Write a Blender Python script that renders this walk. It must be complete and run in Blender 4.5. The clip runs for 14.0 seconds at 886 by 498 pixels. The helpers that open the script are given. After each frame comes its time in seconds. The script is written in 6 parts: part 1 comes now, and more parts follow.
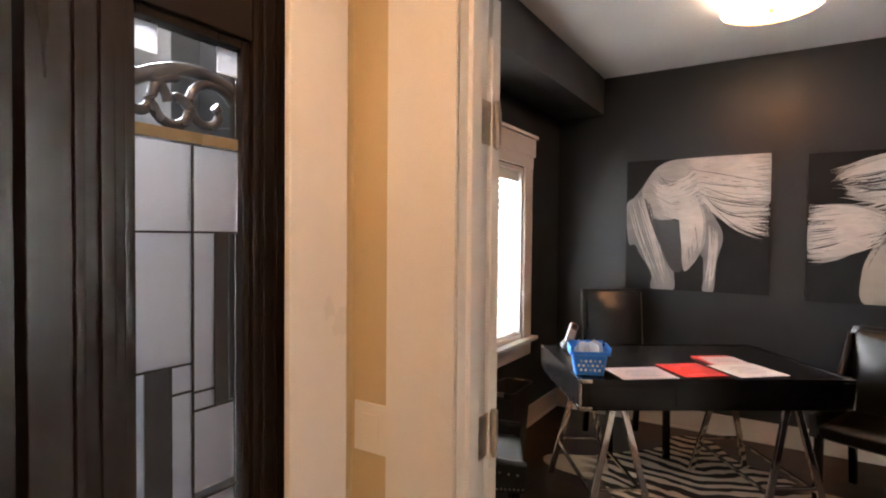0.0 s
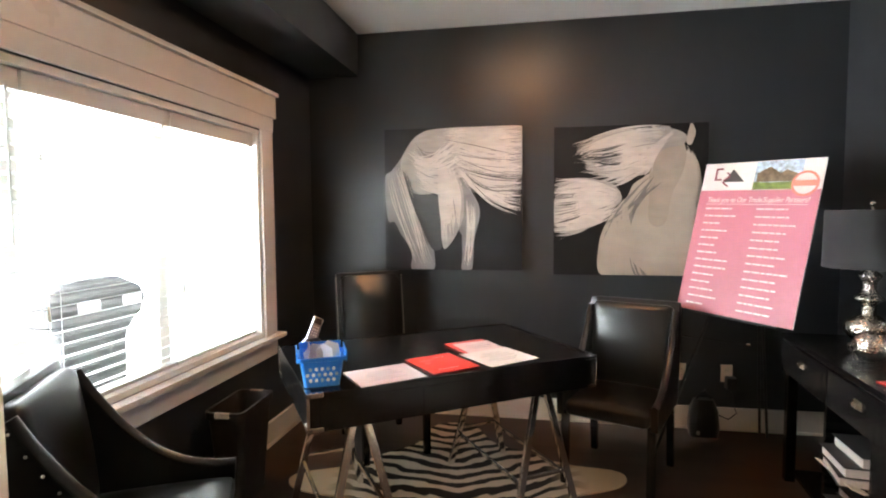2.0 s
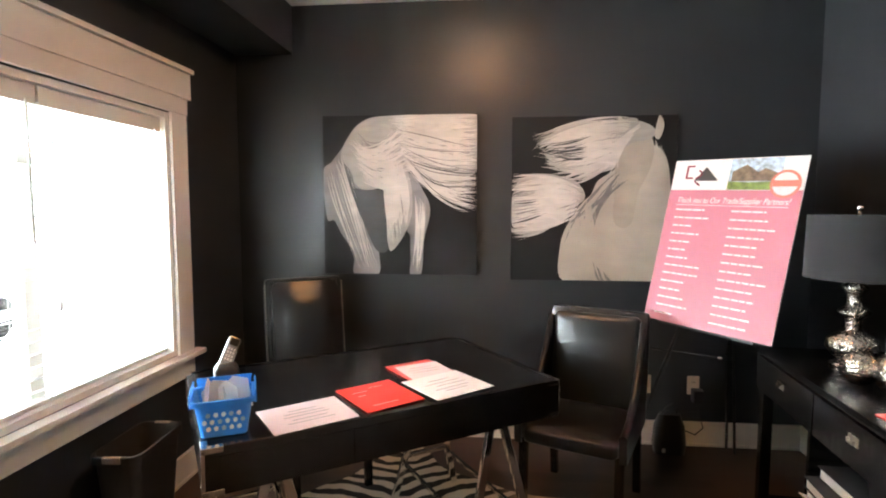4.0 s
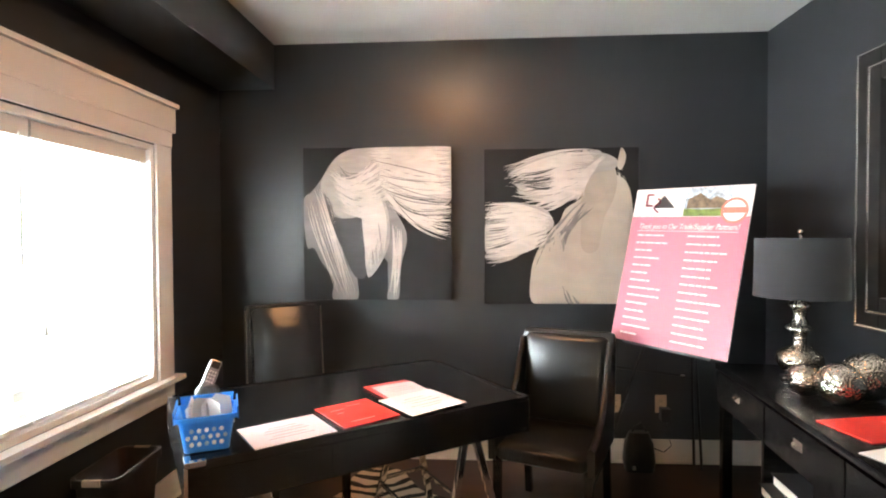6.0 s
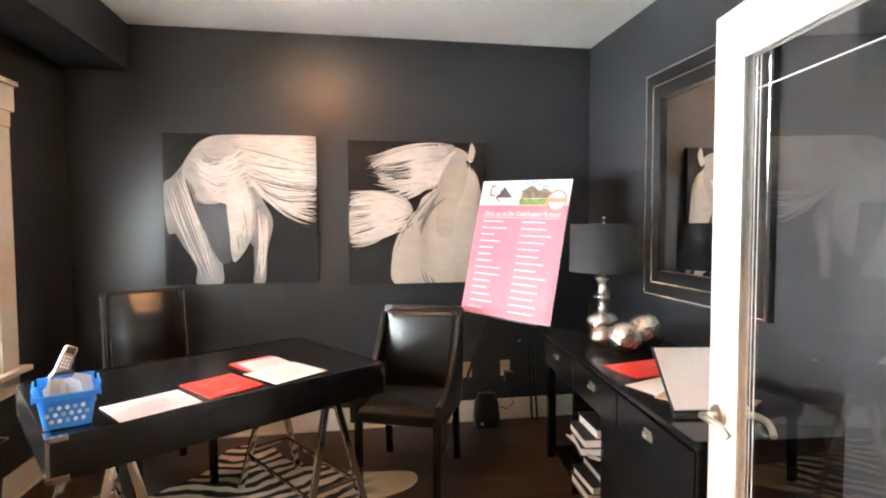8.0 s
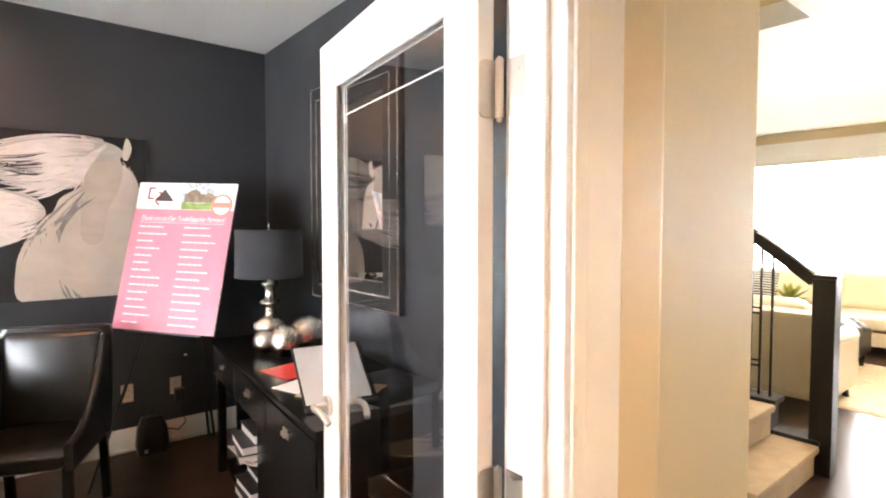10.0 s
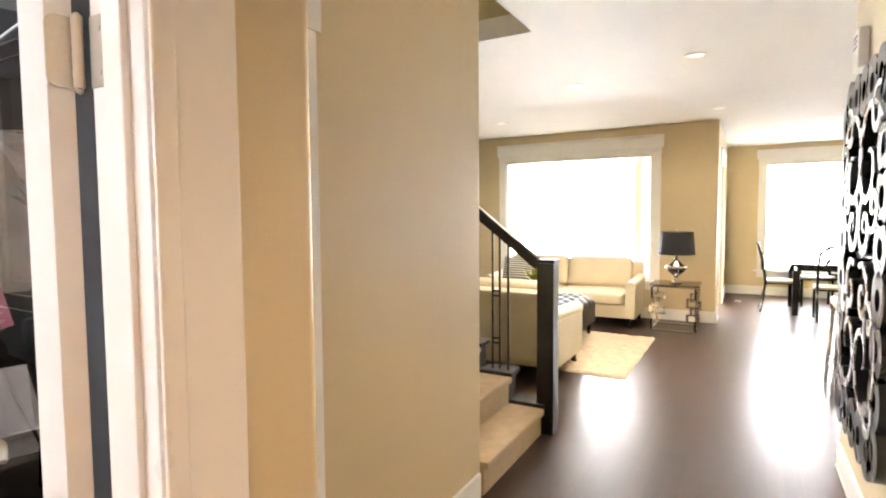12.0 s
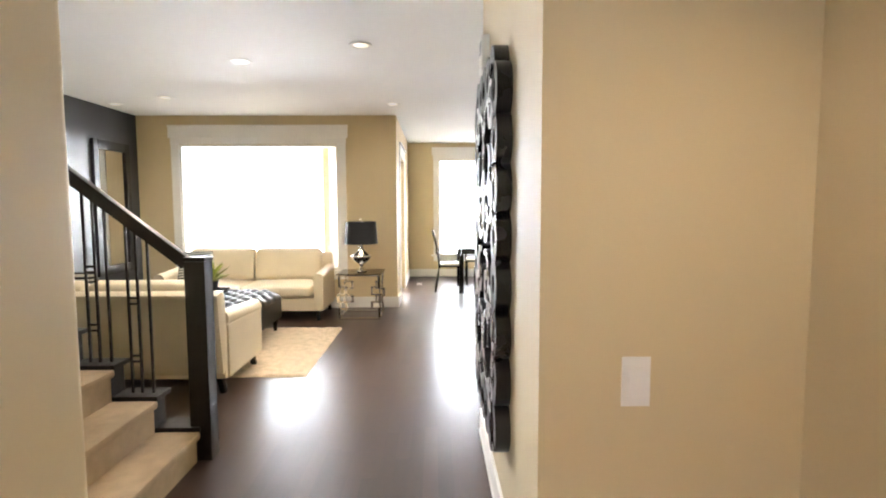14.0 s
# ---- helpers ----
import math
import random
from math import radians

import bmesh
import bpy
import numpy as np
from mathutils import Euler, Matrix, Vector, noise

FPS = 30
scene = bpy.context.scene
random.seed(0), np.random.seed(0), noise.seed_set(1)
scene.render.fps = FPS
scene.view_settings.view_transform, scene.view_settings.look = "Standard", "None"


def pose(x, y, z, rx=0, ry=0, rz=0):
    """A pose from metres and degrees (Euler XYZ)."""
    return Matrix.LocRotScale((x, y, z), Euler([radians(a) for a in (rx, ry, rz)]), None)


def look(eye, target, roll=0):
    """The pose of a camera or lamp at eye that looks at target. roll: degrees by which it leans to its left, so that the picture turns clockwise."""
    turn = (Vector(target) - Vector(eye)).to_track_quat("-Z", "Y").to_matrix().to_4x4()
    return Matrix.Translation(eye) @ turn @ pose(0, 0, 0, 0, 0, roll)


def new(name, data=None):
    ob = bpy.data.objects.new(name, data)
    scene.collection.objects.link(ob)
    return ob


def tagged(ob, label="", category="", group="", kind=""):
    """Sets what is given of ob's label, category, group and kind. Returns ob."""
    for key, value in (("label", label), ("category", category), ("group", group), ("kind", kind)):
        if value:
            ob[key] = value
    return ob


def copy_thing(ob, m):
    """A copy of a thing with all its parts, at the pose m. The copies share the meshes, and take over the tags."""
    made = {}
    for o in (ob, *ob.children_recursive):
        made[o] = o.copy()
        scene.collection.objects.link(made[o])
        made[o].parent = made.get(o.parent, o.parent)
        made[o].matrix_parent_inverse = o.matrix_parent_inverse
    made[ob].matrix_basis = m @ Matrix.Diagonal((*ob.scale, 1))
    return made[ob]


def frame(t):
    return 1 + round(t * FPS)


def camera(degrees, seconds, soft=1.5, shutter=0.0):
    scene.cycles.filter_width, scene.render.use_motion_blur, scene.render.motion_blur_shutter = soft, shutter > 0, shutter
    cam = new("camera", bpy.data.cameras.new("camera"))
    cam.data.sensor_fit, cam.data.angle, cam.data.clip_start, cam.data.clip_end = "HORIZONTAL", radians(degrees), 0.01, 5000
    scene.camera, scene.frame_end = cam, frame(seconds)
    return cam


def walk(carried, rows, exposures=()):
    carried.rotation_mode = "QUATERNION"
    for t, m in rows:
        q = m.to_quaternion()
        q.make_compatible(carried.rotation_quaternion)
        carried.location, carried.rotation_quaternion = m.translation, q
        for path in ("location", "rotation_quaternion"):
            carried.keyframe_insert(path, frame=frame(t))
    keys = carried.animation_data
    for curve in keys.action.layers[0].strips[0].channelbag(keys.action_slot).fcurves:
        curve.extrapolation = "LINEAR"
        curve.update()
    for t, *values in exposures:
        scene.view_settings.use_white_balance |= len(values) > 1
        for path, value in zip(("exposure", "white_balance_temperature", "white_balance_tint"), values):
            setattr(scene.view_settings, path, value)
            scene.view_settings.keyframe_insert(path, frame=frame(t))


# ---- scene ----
cam = camera(79.5, 14.0, soft=2.0)
PATH = [
    (0, (0.27, 0.246, 1.454), (-0.797, 1.937, 1.407), 0.5),
    (0.5, (0.299, 0.389, 1.453), (-0.554, 2.197, 1.388), 0.5),
    (1, (0.315, 0.57, 1.45), (-0.311, 2.468, 1.365), 0.3),
    (1.5, (0.342, 0.732, 1.444), (-0.12, 2.675, 1.337), -0.1),
    (2, (0.325, 0.897, 1.437), (-0.027, 2.862, 1.316), -0.4),
    (2.5, (0.323, 1.066, 1.454), (0.059, 3.043, 1.311), -0.1),
    (3, (0.318, 1.227, 1.459), (0.102, 3.21, 1.304), 0.1),
    (3.2, (0.33, 1.29, 1.49), (0.116, 3.27, 1.308), 0.0),
    (5.5, (0.33, 1.257, 1.469), (0.195, 3.252, 1.413), 0.0),
    (6, (0.368, 1.158, 1.465), (0.247, 3.154, 1.423), -0.3),
    (6.5, (0.386, 1.079, 1.453), (0.297, 3.077, 1.401), -0.5),
    (7, (0.398, 1.001, 1.448), (0.37, 2.999, 1.383), -0.8),
    (7.2, (0.402, 0.966, 1.45), (0.42, 2.964, 1.375), -0.8),
    (9.3, (0.585, 0.753, 1.467), (1.587, 2.481, 1.366), 0.1),
    (9.5, (0.606, 0.73, 1.467), (1.695, 2.405, 1.368), -0.1),
    (10, (0.702, 0.694, 1.476), (1.963, 2.243, 1.39), -0.0),
    (10.5, (0.784, 0.661, 1.478), (2.211, 2.059, 1.389), -0.3),
    (11, (0.856, 0.627, 1.481), (2.41, 1.881, 1.368), -0.4),
    (11.5, (0.913, 0.576, 1.477), (2.567, 1.694, 1.36), -0.5),
    (12, (0.963, 0.531, 1.48), (2.698, 1.518, 1.36), -0.4),
    (12.5, (1.023, 0.469, 1.48), (2.837, 1.303, 1.349), -0.5),
    (13, (1.097, 0.435, 1.49), (2.992, 1.058, 1.34), -0.2),
    (13.5, (1.22, 0.385, 1.491), (3.187, 0.708, 1.333), -0.0),
    (14, (1.361, 0.327, 1.478), (3.354, 0.296, 1.315), -0.2),
]
walk(cam, [(t, look(eye, target, roll)) for t, eye, target, roll in PATH],
     exposures=[(0, 0.38, 6600, 11), (1.0, 0.76, 6500, 9), (2.0, 0.9, 6400, 4), (3.0, 0.88, 6350, 4), (5.3, 1.3, 6400, 4), (7.2, 1.45, 6400, 4), (9.5, 1.5, 6500, 9), (10.5, 1.31, 6500, 10),
                (11.5, 1.16, 6500, 10), (12.5, 0.72, 6450, 10), (13.0, 0.6, 6300, 9), (14.0, 0.6, 6050, 9)])

# ---- world, daylight and lamps ----
world = bpy.data.worlds.new("sky_world")
scene.world = world
world.use_nodes = True
_n, _l = world.node_tree.nodes, world.node_tree.links
sky = _n.new("ShaderNodeTexSky")
sky.sky_type, sky.sun_disc, sky.sun_elevation, sky.sun_rotation = "NISHITA", False, radians(50), radians(170)
_l.new(sky.outputs[0], _n["Background"].inputs[0])
_n["Background"].inputs[1].default_value = 0.15


def lamp(name, kind, m, energy, color, **extra):
    data = bpy.data.lights.new(name, kind)
    data.energy, data.color = energy, color
    if "size" in extra:
        data.size = extra["size"]
    if "size_y" in extra:
        data.shape, data.size_y = "RECTANGLE", extra["size_y"]
    if "soft_size" in extra:
        data.shadow_soft_size = extra["soft_size"]
    if "spot" in extra:
        data.spot_size, data.spot_blend = radians(extra["spot"]), 0.6
    if "angle" in extra:
        data.angle = radians(extra["angle"])
    ob = new(name, data)
    ob.matrix_world = m
    return ob


lamp("sun", "SUN", look((0, 0, 20), (2, 6, 0)), 2.5, (1.0, 0.95, 0.88), angle=0.6)
WARM = (1.0, 0.55, 0.29)
# the downlights of entry and hall
# the second entry one is unseen, placed to brighten the switch wall
for _x, _y, _e, _s, _c in ((-0.05, 0.35, 98, 138, WARM), (1.75, -0.38, 72, 128, (1.0, 0.77, 0.56))):
    lamp("entry_bulb", "SPOT", pose(_x, _y, 2.74), _e, _c, soft_size=0.09, spot=_s)
for _x, _y, _e in ((5.72, 0.91, 150), (6.2, 2.02, 160), (8.18, 0.85, 25), (7.77, 3.47, 70)):
    lamp("hall_bulb", "SPOT", pose(_x, _y, 2.735), _e, (1.0, 0.86, 0.68), soft_size=0.2, spot=150)


# ---- materials ----
def material(name, base, rough=0.5, metal=0.0, var=0.12, scale=3.0, bump=0.05, bscale=40.0, rvar=0.08, spec=0.5, coat=0.0, stretch=(1, 1, 1), rand=0.0):
    """A surface with two scales of colour change, uneven gloss and fine relief."""
    m = bpy.data.materials.new(name)
    m.use_nodes = True
    nt = m.node_tree
    n, l = nt.nodes, nt.links
    b = n["Principled BSDF"]
    b.inputs["Metallic"].default_value = metal
    b.inputs["Specular IOR Level"].default_value = spec
    b.inputs["Coat Weight"].default_value = coat
    tc = n.new("ShaderNodeTexCoord")
    mp = n.new("ShaderNodeMapping")
    mp.inputs["Scale"].default_value = stretch
    l.new(tc.outputs["Object"], mp.inputs["Vector"])
    big, small = n.new("ShaderNodeTexNoise"), n.new("ShaderNodeTexNoise")
    big.inputs["Scale"].default_value, big.inputs["Detail"].default_value = scale, 4
    small.inputs["Scale"].default_value, small.inputs["Detail"].default_value = bscale, 5
    l.new(mp.outputs[0], big.inputs["Vector"])
    l.new(mp.outputs[0], small.inputs["Vector"])
    add = n.new("ShaderNodeMath")
    add.operation = "MULTIPLY_ADD"
    l.new(small.outputs[0], add.inputs[0])
    add.inputs[1].default_value = 0.5
    l.new(big.outputs[0], add.inputs[2])
    ramp = n.new("ShaderNodeMapRange")
    ramp.inputs["From Min"].default_value, ramp.inputs["From Max"].default_value = 0.45, 1.05
    ramp.inputs["To Min"].default_value, ramp.inputs["To Max"].default_value = 1 - var, 1 + var
    l.new(add.outputs[0], ramp.inputs[0])
    fac = ramp.outputs[0]
    if rand:
        info = n.new("ShaderNodeObjectInfo")
        rr = n.new("ShaderNodeMapRange")
        rr.inputs["To Min"].default_value, rr.inputs["To Max"].default_value = 1 - rand, 1 + rand
        l.new(info.outputs["Random"], rr.inputs[0])
        mul = n.new("ShaderNodeMath")
        mul.operation = "MULTIPLY"
        l.new(fac, mul.inputs[0])
        l.new(rr.outputs[0], mul.inputs[1])
        fac = mul.outputs[0]
    mix = n.new("ShaderNodeVectorMath")
    mix.operation = "SCALE"
    mix.inputs[0].default_value = base[:3]
    l.new(fac, mix.inputs["Scale"])
    l.new(mix.outputs[0], b.inputs["Base Color"])
    ro = n.new("ShaderNodeMapRange")
    ro.inputs["From Min"].default_value, ro.inputs["From Max"].default_value = 0.3, 0.7
    ro.inputs["To Min"].default_value, ro.inputs["To Max"].default_value = max(0.02, rough - rvar), min(1, rough + rvar)
    l.new(big.outputs[0], ro.inputs[0])
    l.new(ro.outputs[0], b.inputs["Roughness"])
    if bump:
        bp = n.new("ShaderNodeBump")
        bp.inputs["Strength"].default_value, bp.inputs["Distance"].default_value = bump, 0.01
        l.new(small.outputs[0], bp.inputs["Height"])
        l.new(bp.outputs[0], b.inputs["Normal"])
    return m


def glow(name, color, strength, base=1.0):
    m = bpy.data.materials.new(name)
    m.use_nodes = True
    n = m.node_tree.nodes
    b = n["Principled BSDF"]
    b.inputs["Base Color"].default_value = (*(base * q for q in color), 1)
    b.inputs["Emission Color"].default_value = (*color, 1)
    b.inputs["Emission Strength"].default_value = strength
    return m


def glass(name, rough=0.0, tint=(1, 1, 1)):
    m = bpy.data.materials.new(name)
    m.use_nodes = True
    b = m.node_tree.nodes["Principled BSDF"]
    b.inputs["Transmission Weight"].default_value = 1.0
    b.inputs["Roughness"].default_value = rough
    b.inputs["IOR"].default_value = 1.45
    b.inputs["Base Color"].default_value = (*tint, 1)
    return m


DARK_WALL = material("charcoal_wall_paint", (0.019, 0.021, 0.025), 0.41, var=0.1, scale=1.5, bump=0.03, bscale=220, spec=0.62)
CREAM_WALL = material("beige_wall_paint", (0.61, 0.495, 0.30), 0.5, var=0.04, scale=1.2, bump=0.06, bscale=220)
WHITE_CEILING = material("white_ceiling_paint", (0.86, 0.85, 0.83), 0.8, var=0.03, scale=1.0, bump=0.1, bscale=180)
WHITE_TRIM = material("white_trim_paint", (0.82, 0.80, 0.76), 0.35, var=0.03, scale=3, bump=0.0, bscale=20)
def island_tone(m, amount):
    """Lets each separate board of a joined mesh have its own tone."""
    n, l = m.node_tree.nodes, m.node_tree.links
    g, r, s = n.new("ShaderNodeNewGeometry"), n.new("ShaderNodeMapRange"), n.new("ShaderNodeVectorMath")
    r.inputs["To Min"].default_value, r.inputs["To Max"].default_value = 1 - amount, 1 + amount
    s.operation = "SCALE"
    l.new(g.outputs["Random Per Island"], r.inputs[0])
    link = n["Principled BSDF"].inputs["Base Color"].links[0]
    l.new(link.from_socket, s.inputs[0])
    l.new(r.outputs[0], s.inputs["Scale"])
    l.new(s.outputs[0], n["Principled BSDF"].inputs["Base Color"])
    return m


DARK_FLOOR = material("dark_stained_floor", (0.044, 0.025, 0.017), 0.31, var=0.10, scale=2, bump=0.0, rvar=0.01, bscale=5, spec=0.24, stretch=(1, 8, 1), rand=0.18)
DARK_FLOOR_FAR = island_tone(material("dark_stained_floor_far", (0.044, 0.025, 0.017), 0.31, var=0.10, scale=2, bump=0.0, rvar=0.01, bscale=5, spec=0.24, stretch=(1, 8, 1)), 0.18)
FLOOR_GAP = material("floor_joint", (0.012, 0.007, 0.005), 0.5)
BLACK_LEATHER = material("black_leather", (0.009, 0.0085, 0.0085), 0.30, var=0.12, scale=6, bump=0.0, rvar=0.02)
BLACK_WOOD = material("black_lacquered_wood", (0.006, 0.0055, 0.0055), 0.20, var=0.12, spec=0.4, scale=5, bump=0.01, bscale=60, stretch=(1, 6, 1), rvar=0.04)
ESPRESSO = material("espresso_wood", (0.013, 0.0105, 0.0095), 0.36, var=0.3, scale=5, bump=0.06, bscale=60, stretch=(4, 4, 0.6), spec=0.3)
DOOR_WOOD = material("dark_brown_door_wood", (0.010, 0.0052, 0.003), 0.34, var=0.2, scale=4, bump=0.0, bscale=30, stretch=(5, 5, 0.4), spec=0.22)
CHROME = material("polished_chrome", (0.80, 0.79, 0.77), 0.10, 1.0, var=0.05, bump=0.0, rvar=0.04)
NICKEL = material("brushed_nickel", (0.62, 0.57, 0.50), 0.30, 1.0, var=0.08, bump=0.02, bscale=200)
MERCURY = material("hammered_silver_glass", (0.66, 0.62, 0.56), 0.12, 1.0, var=0.25, scale=20, bump=0.9, bscale=70)
_n, _l = MERCURY.node_tree.nodes, MERCURY.node_tree.links
_v, _t, _b = _n.new("ShaderNodeTexVoronoi"), _n.new("ShaderNodeTexCoord"), _n.new("ShaderNodeBump")
_v.inputs["Scale"].default_value = 105.0
_b.inputs["Strength"].default_value, _b.inputs["Distance"].default_value = 0.8, 0.004
_l.new(_t.outputs["Object"], _v.inputs["Vector"])
_l.new(_v.outputs["Distance"], _b.inputs["Height"])
_l.new(_b.outputs[0], _n["Principled BSDF"].inputs["Normal"])
MIRROR = material("mirror_silver", (0.88, 0.89, 0.89), 0.02, 1.0, var=0.0, bump=0.0, rvar=0.0)
PAPER = material("white_paper", (0.86, 0.84, 0.84), 0.6, var=0.03, bump=0.02)
PINK_PAPER = material("pale_pink_paper", (0.78, 0.66, 0.68), 0.6, var=0.04, bump=0.02)
RED_PAPER = material("red_folder_card", (0.60, 0.030, 0.020), 0.35, var=0.15, bump=0.02)
BLUE_PLASTIC = material("blue_plastic", (0.03, 0.22, 0.72), 0.35, var=0.06, bump=0.02)
BLACK_PLASTIC = material("black_plastic", (0.018, 0.018, 0.020), 0.45, var=0.2, bump=0.05)
SHADE_BLACK = material("black_shade_fabric", (0.016, 0.016, 0.018), 0.85, var=0.15, bump=0.2, bscale=300)
CARPET = material("beige_carpet", (0.53, 0.40, 0.25), 0.95, var=0.15, scale=12, bump=0.8, bscale=260)
SHAG = material("cream_shag", (0.62, 0.49, 0.33), 0.95, var=0.2, scale=14, bump=1.0, bscale=120)
CREAM_LEATHER = material("cream_leather", (0.70, 0.60, 0.42), 0.45, var=0.06, scale=4, bump=0.15, bscale=130)
CANVAS_DARK = material("dark_painted_canvas", (0.014, 0.014, 0.015), 0.6, var=0.4, scale=4, bump=0.15, bscale=300, spec=0.2)
CLEAR = glass("clear_glass")


# ---- mesh helpers ----
def box(bm, x0, x1, y0, y1, z0, z1, bevel=0.0, m=None):
    """A box added to bm, with softened edges if bevel is given, moved by m."""
    r = bmesh.ops.create_cube(bm, size=1.0)
    vs = r["verts"]
    for v in vs:
        v.co = Vector(((x0 + x1) / 2 + v.co.x * (x1 - x0), (y0 + y1) / 2 + v.co.y * (y1 - y0), (z0 + z1) / 2 + v.co.z * (z1 - z0)))
    if bevel:
        es = list({e for v in vs for e in v.link_edges})
        out = bmesh.ops.bevel(bm, geom=es, offset=bevel, segments=2, profile=0.6, affect="EDGES")
        vs = list({v for f in out["faces"] for v in f.verts} | {v for v in vs if v.is_valid})
    if m is not None:
        bmesh.ops.transform(bm, matrix=m, verts=vs)
    return vs


def rod(bm, a, b, r, r2=None, seg=12):
    """A round bar from a to b."""
    a, b = Vector(a), Vector(b)
    d = b - a
    m = Matrix.Translation((a + b) / 2) @ d.to_track_quat("Z", "Y").to_matrix().to_4x4()
    bmesh.ops.create_cone(bm, cap_ends=True, segments=seg, radius1=r, radius2=r if r2 is None else r2, depth=d.length, matrix=m)


def bar(bm, a, b, w, h, bevel=0.0, up=(0, 0, 1)):
    """A square bar from a to b, w across and h in the other way."""
    a, b = Vector(a), Vector(b)
    d = (b - a).normalized()
    side = d.cross(Vector(up))
    side = side.normalized() if side.length > 1e-4 else Vector((1, 0, 0))
    top = side.cross(d)
    m = Matrix((side, d, top)).transposed().to_4x4()
    m.translation = (a + b) / 2
    box(bm, -w / 2, w / 2, -(b - a).length / 2, (b - a).length / 2, -h / 2, h / 2, bevel, m)


def lathe(bm, rows, seg=28, m=None):
    """A turned body from rows of (radius, height)."""
    rings = []
    for r, z in rows:
        ring = [bm.verts.new((r * math.cos(2 * math.pi * i / seg), r * math.sin(2 * math.pi * i / seg), z)) for i in range(seg)]
        rings.append(ring)
    for p, q in zip(rings, rings[1:]):
        for i in range(seg):
            bm.faces.new((p[i], p[(i + 1) % seg], q[(i + 1) % seg], q[i]))
    for ring, flip in ((rings[0], True), (rings[-1], False)):
        bm.faces.new(ring[::-1] if flip else ring)
    if m is not None:
        bmesh.ops.transform(bm, matrix=m, verts=[v for ring in rings for v in ring])


def prism(bm, outline, d0, d1, m=None):
    """A flat outline of (x, z) points given a depth from y = d0 to y = d1."""
    a = [bm.verts.new((x, d0, z)) for x, z in outline]
    b = [bm.verts.new((x, d1, z)) for x, z in outline]
    k = len(a)
    bm.faces.new(a)
    bm.faces.new(b[::-1])
    for i in range(k):
        bm.faces.new((a[i], b[i], b[(i + 1) % k], a[(i + 1) % k]))
    if m is not None:
        bmesh.ops.transform(bm, matrix=m, verts=a + b)


def weigh_normals(me):
    """Keeps the large faces of softened boxes flat: corner normals weighted by face area."""
    around = [[] for _ in me.vertices]
    faces = [(Vector(p.normal), p.area, p.vertices[:]) for p in me.polygons]
    for k, (_n0, _a0, vs) in enumerate(faces):
        for v in vs:
            around[v].append(k)
    out = []
    for n0, _a0, vs in faces:
        for v in vs:
            t = Vector((0, 0, 0))
            for k in around[v]:
                n1, a1, _v1 = faces[k]
                if n1.dot(n0) > 0.64:
                    t += n1 * a1
            out.append(t.normalized() if t.length > 1e-12 else n0)
    me.normals_split_custom_set(out)


def pillow(bm, x0, x1, y0, y1, z0, z1, r, axis=2, puff=0.0, m=None, cuts=7, power=2):
    """A rounded cushion, its faces swollen by puff along one axis."""
    body = bmesh.new()
    bmesh.ops.create_cube(body, size=2.0)
    bmesh.ops.subdivide_edges(body, edges=body.edges[:], cuts=cuts, use_grid_fill=True)
    half = Vector(((x1 - x0) / 2, (y1 - y0) / 2, (z1 - z0) / 2))
    mid = Vector(((x0 + x1) / 2, (y0 + y1) / 2, (z0 + z1) / 2))
    for v in body.verts:
        s = Vector([math.copysign(abs(c) ** 0.55, c) for c in v.co])
        p = Vector([s[i] * half[i] for i in range(3)])
        q = Vector([min(max(p[i], -half[i] + r), half[i] - r) for i in range(3)])
        d = p - q
        p = q + d.normalized() * r if d.length > 1e-9 else p
        o = [i for i in range(3) if i != axis]
        p[axis] += math.copysign(puff * (1 - abs(s[o[0]]) ** power) * (1 - abs(s[o[1]]) ** power), s[axis]) * abs(s[axis])
        v.co = p + mid
    if m is not None:
        bmesh.ops.transform(body, matrix=m, verts=body.verts)
    tmp = bpy.data.meshes.new("cushion")
    body.to_mesh(tmp)
    body.free()
    bm.from_mesh(tmp)
    bpy.data.meshes.remove(tmp)


def mesh_of(name, bm, mat, smooth=True):
    bmesh.ops.recalc_face_normals(bm, faces=bm.faces)
    me = bpy.data.meshes.new(name)
    bm.to_mesh(me)
    bm.free()
    me.materials.append(mat)
    if smooth:
        me.polygons.foreach_set("use_smooth", [True] * len(me.polygons))
        me.set_sharp_from_angle(angle=radians(35))
        if len(me.polygons) < 2500:
            weigh_normals(me)
    return me


def part(name, bm, mat, parent, label=""):
    ob = new(name, mesh_of(name, bm, mat))
    ob.parent = parent
    if label:
        ob["label"] = label
    return ob


def thing(name, label, category, m=None, group=""):
    ob = new(name)
    ob.empty_display_size = 0.1
    if m is not None:
        ob.matrix_world = m
    return tagged(ob, label, category, group)


def single(name, bm, mat, label, category, m=None, group=""):
    ob = new(name, mesh_of(name, bm, mat))
    if m is not None:
        ob.matrix_world = m
    return tagged(ob, label, category, group)


def structure(name, bm, mat, label, category):
    return tagged(new(name, mesh_of(name, bm, mat, smooth=False)), label, category, kind="structure")


def holed(bm, axis, d0, d1, u0, u1, z0, z1, holes=()):
    """A wall slab, d0 to d1 thick along axis, from u0 to u1, with openings (u0, u1, z0, z1) through it."""
    def put(a, b, c, d):
        if b - a > 1e-4 and d - c > 1e-4:
            if axis == "x":
                box(bm, d0, d1, a, b, c, d)
            else:
                box(bm, a, b, d0, d1, c, d)
    at = u0
    for h0, h1, b0, b1 in sorted(holes):
        put(at, h0, z0, z1)
        put(h0, h1, z0, b0)
        put(h0, h1, b1, z1)
        at = h1
    put(at, u1, z0, z1)


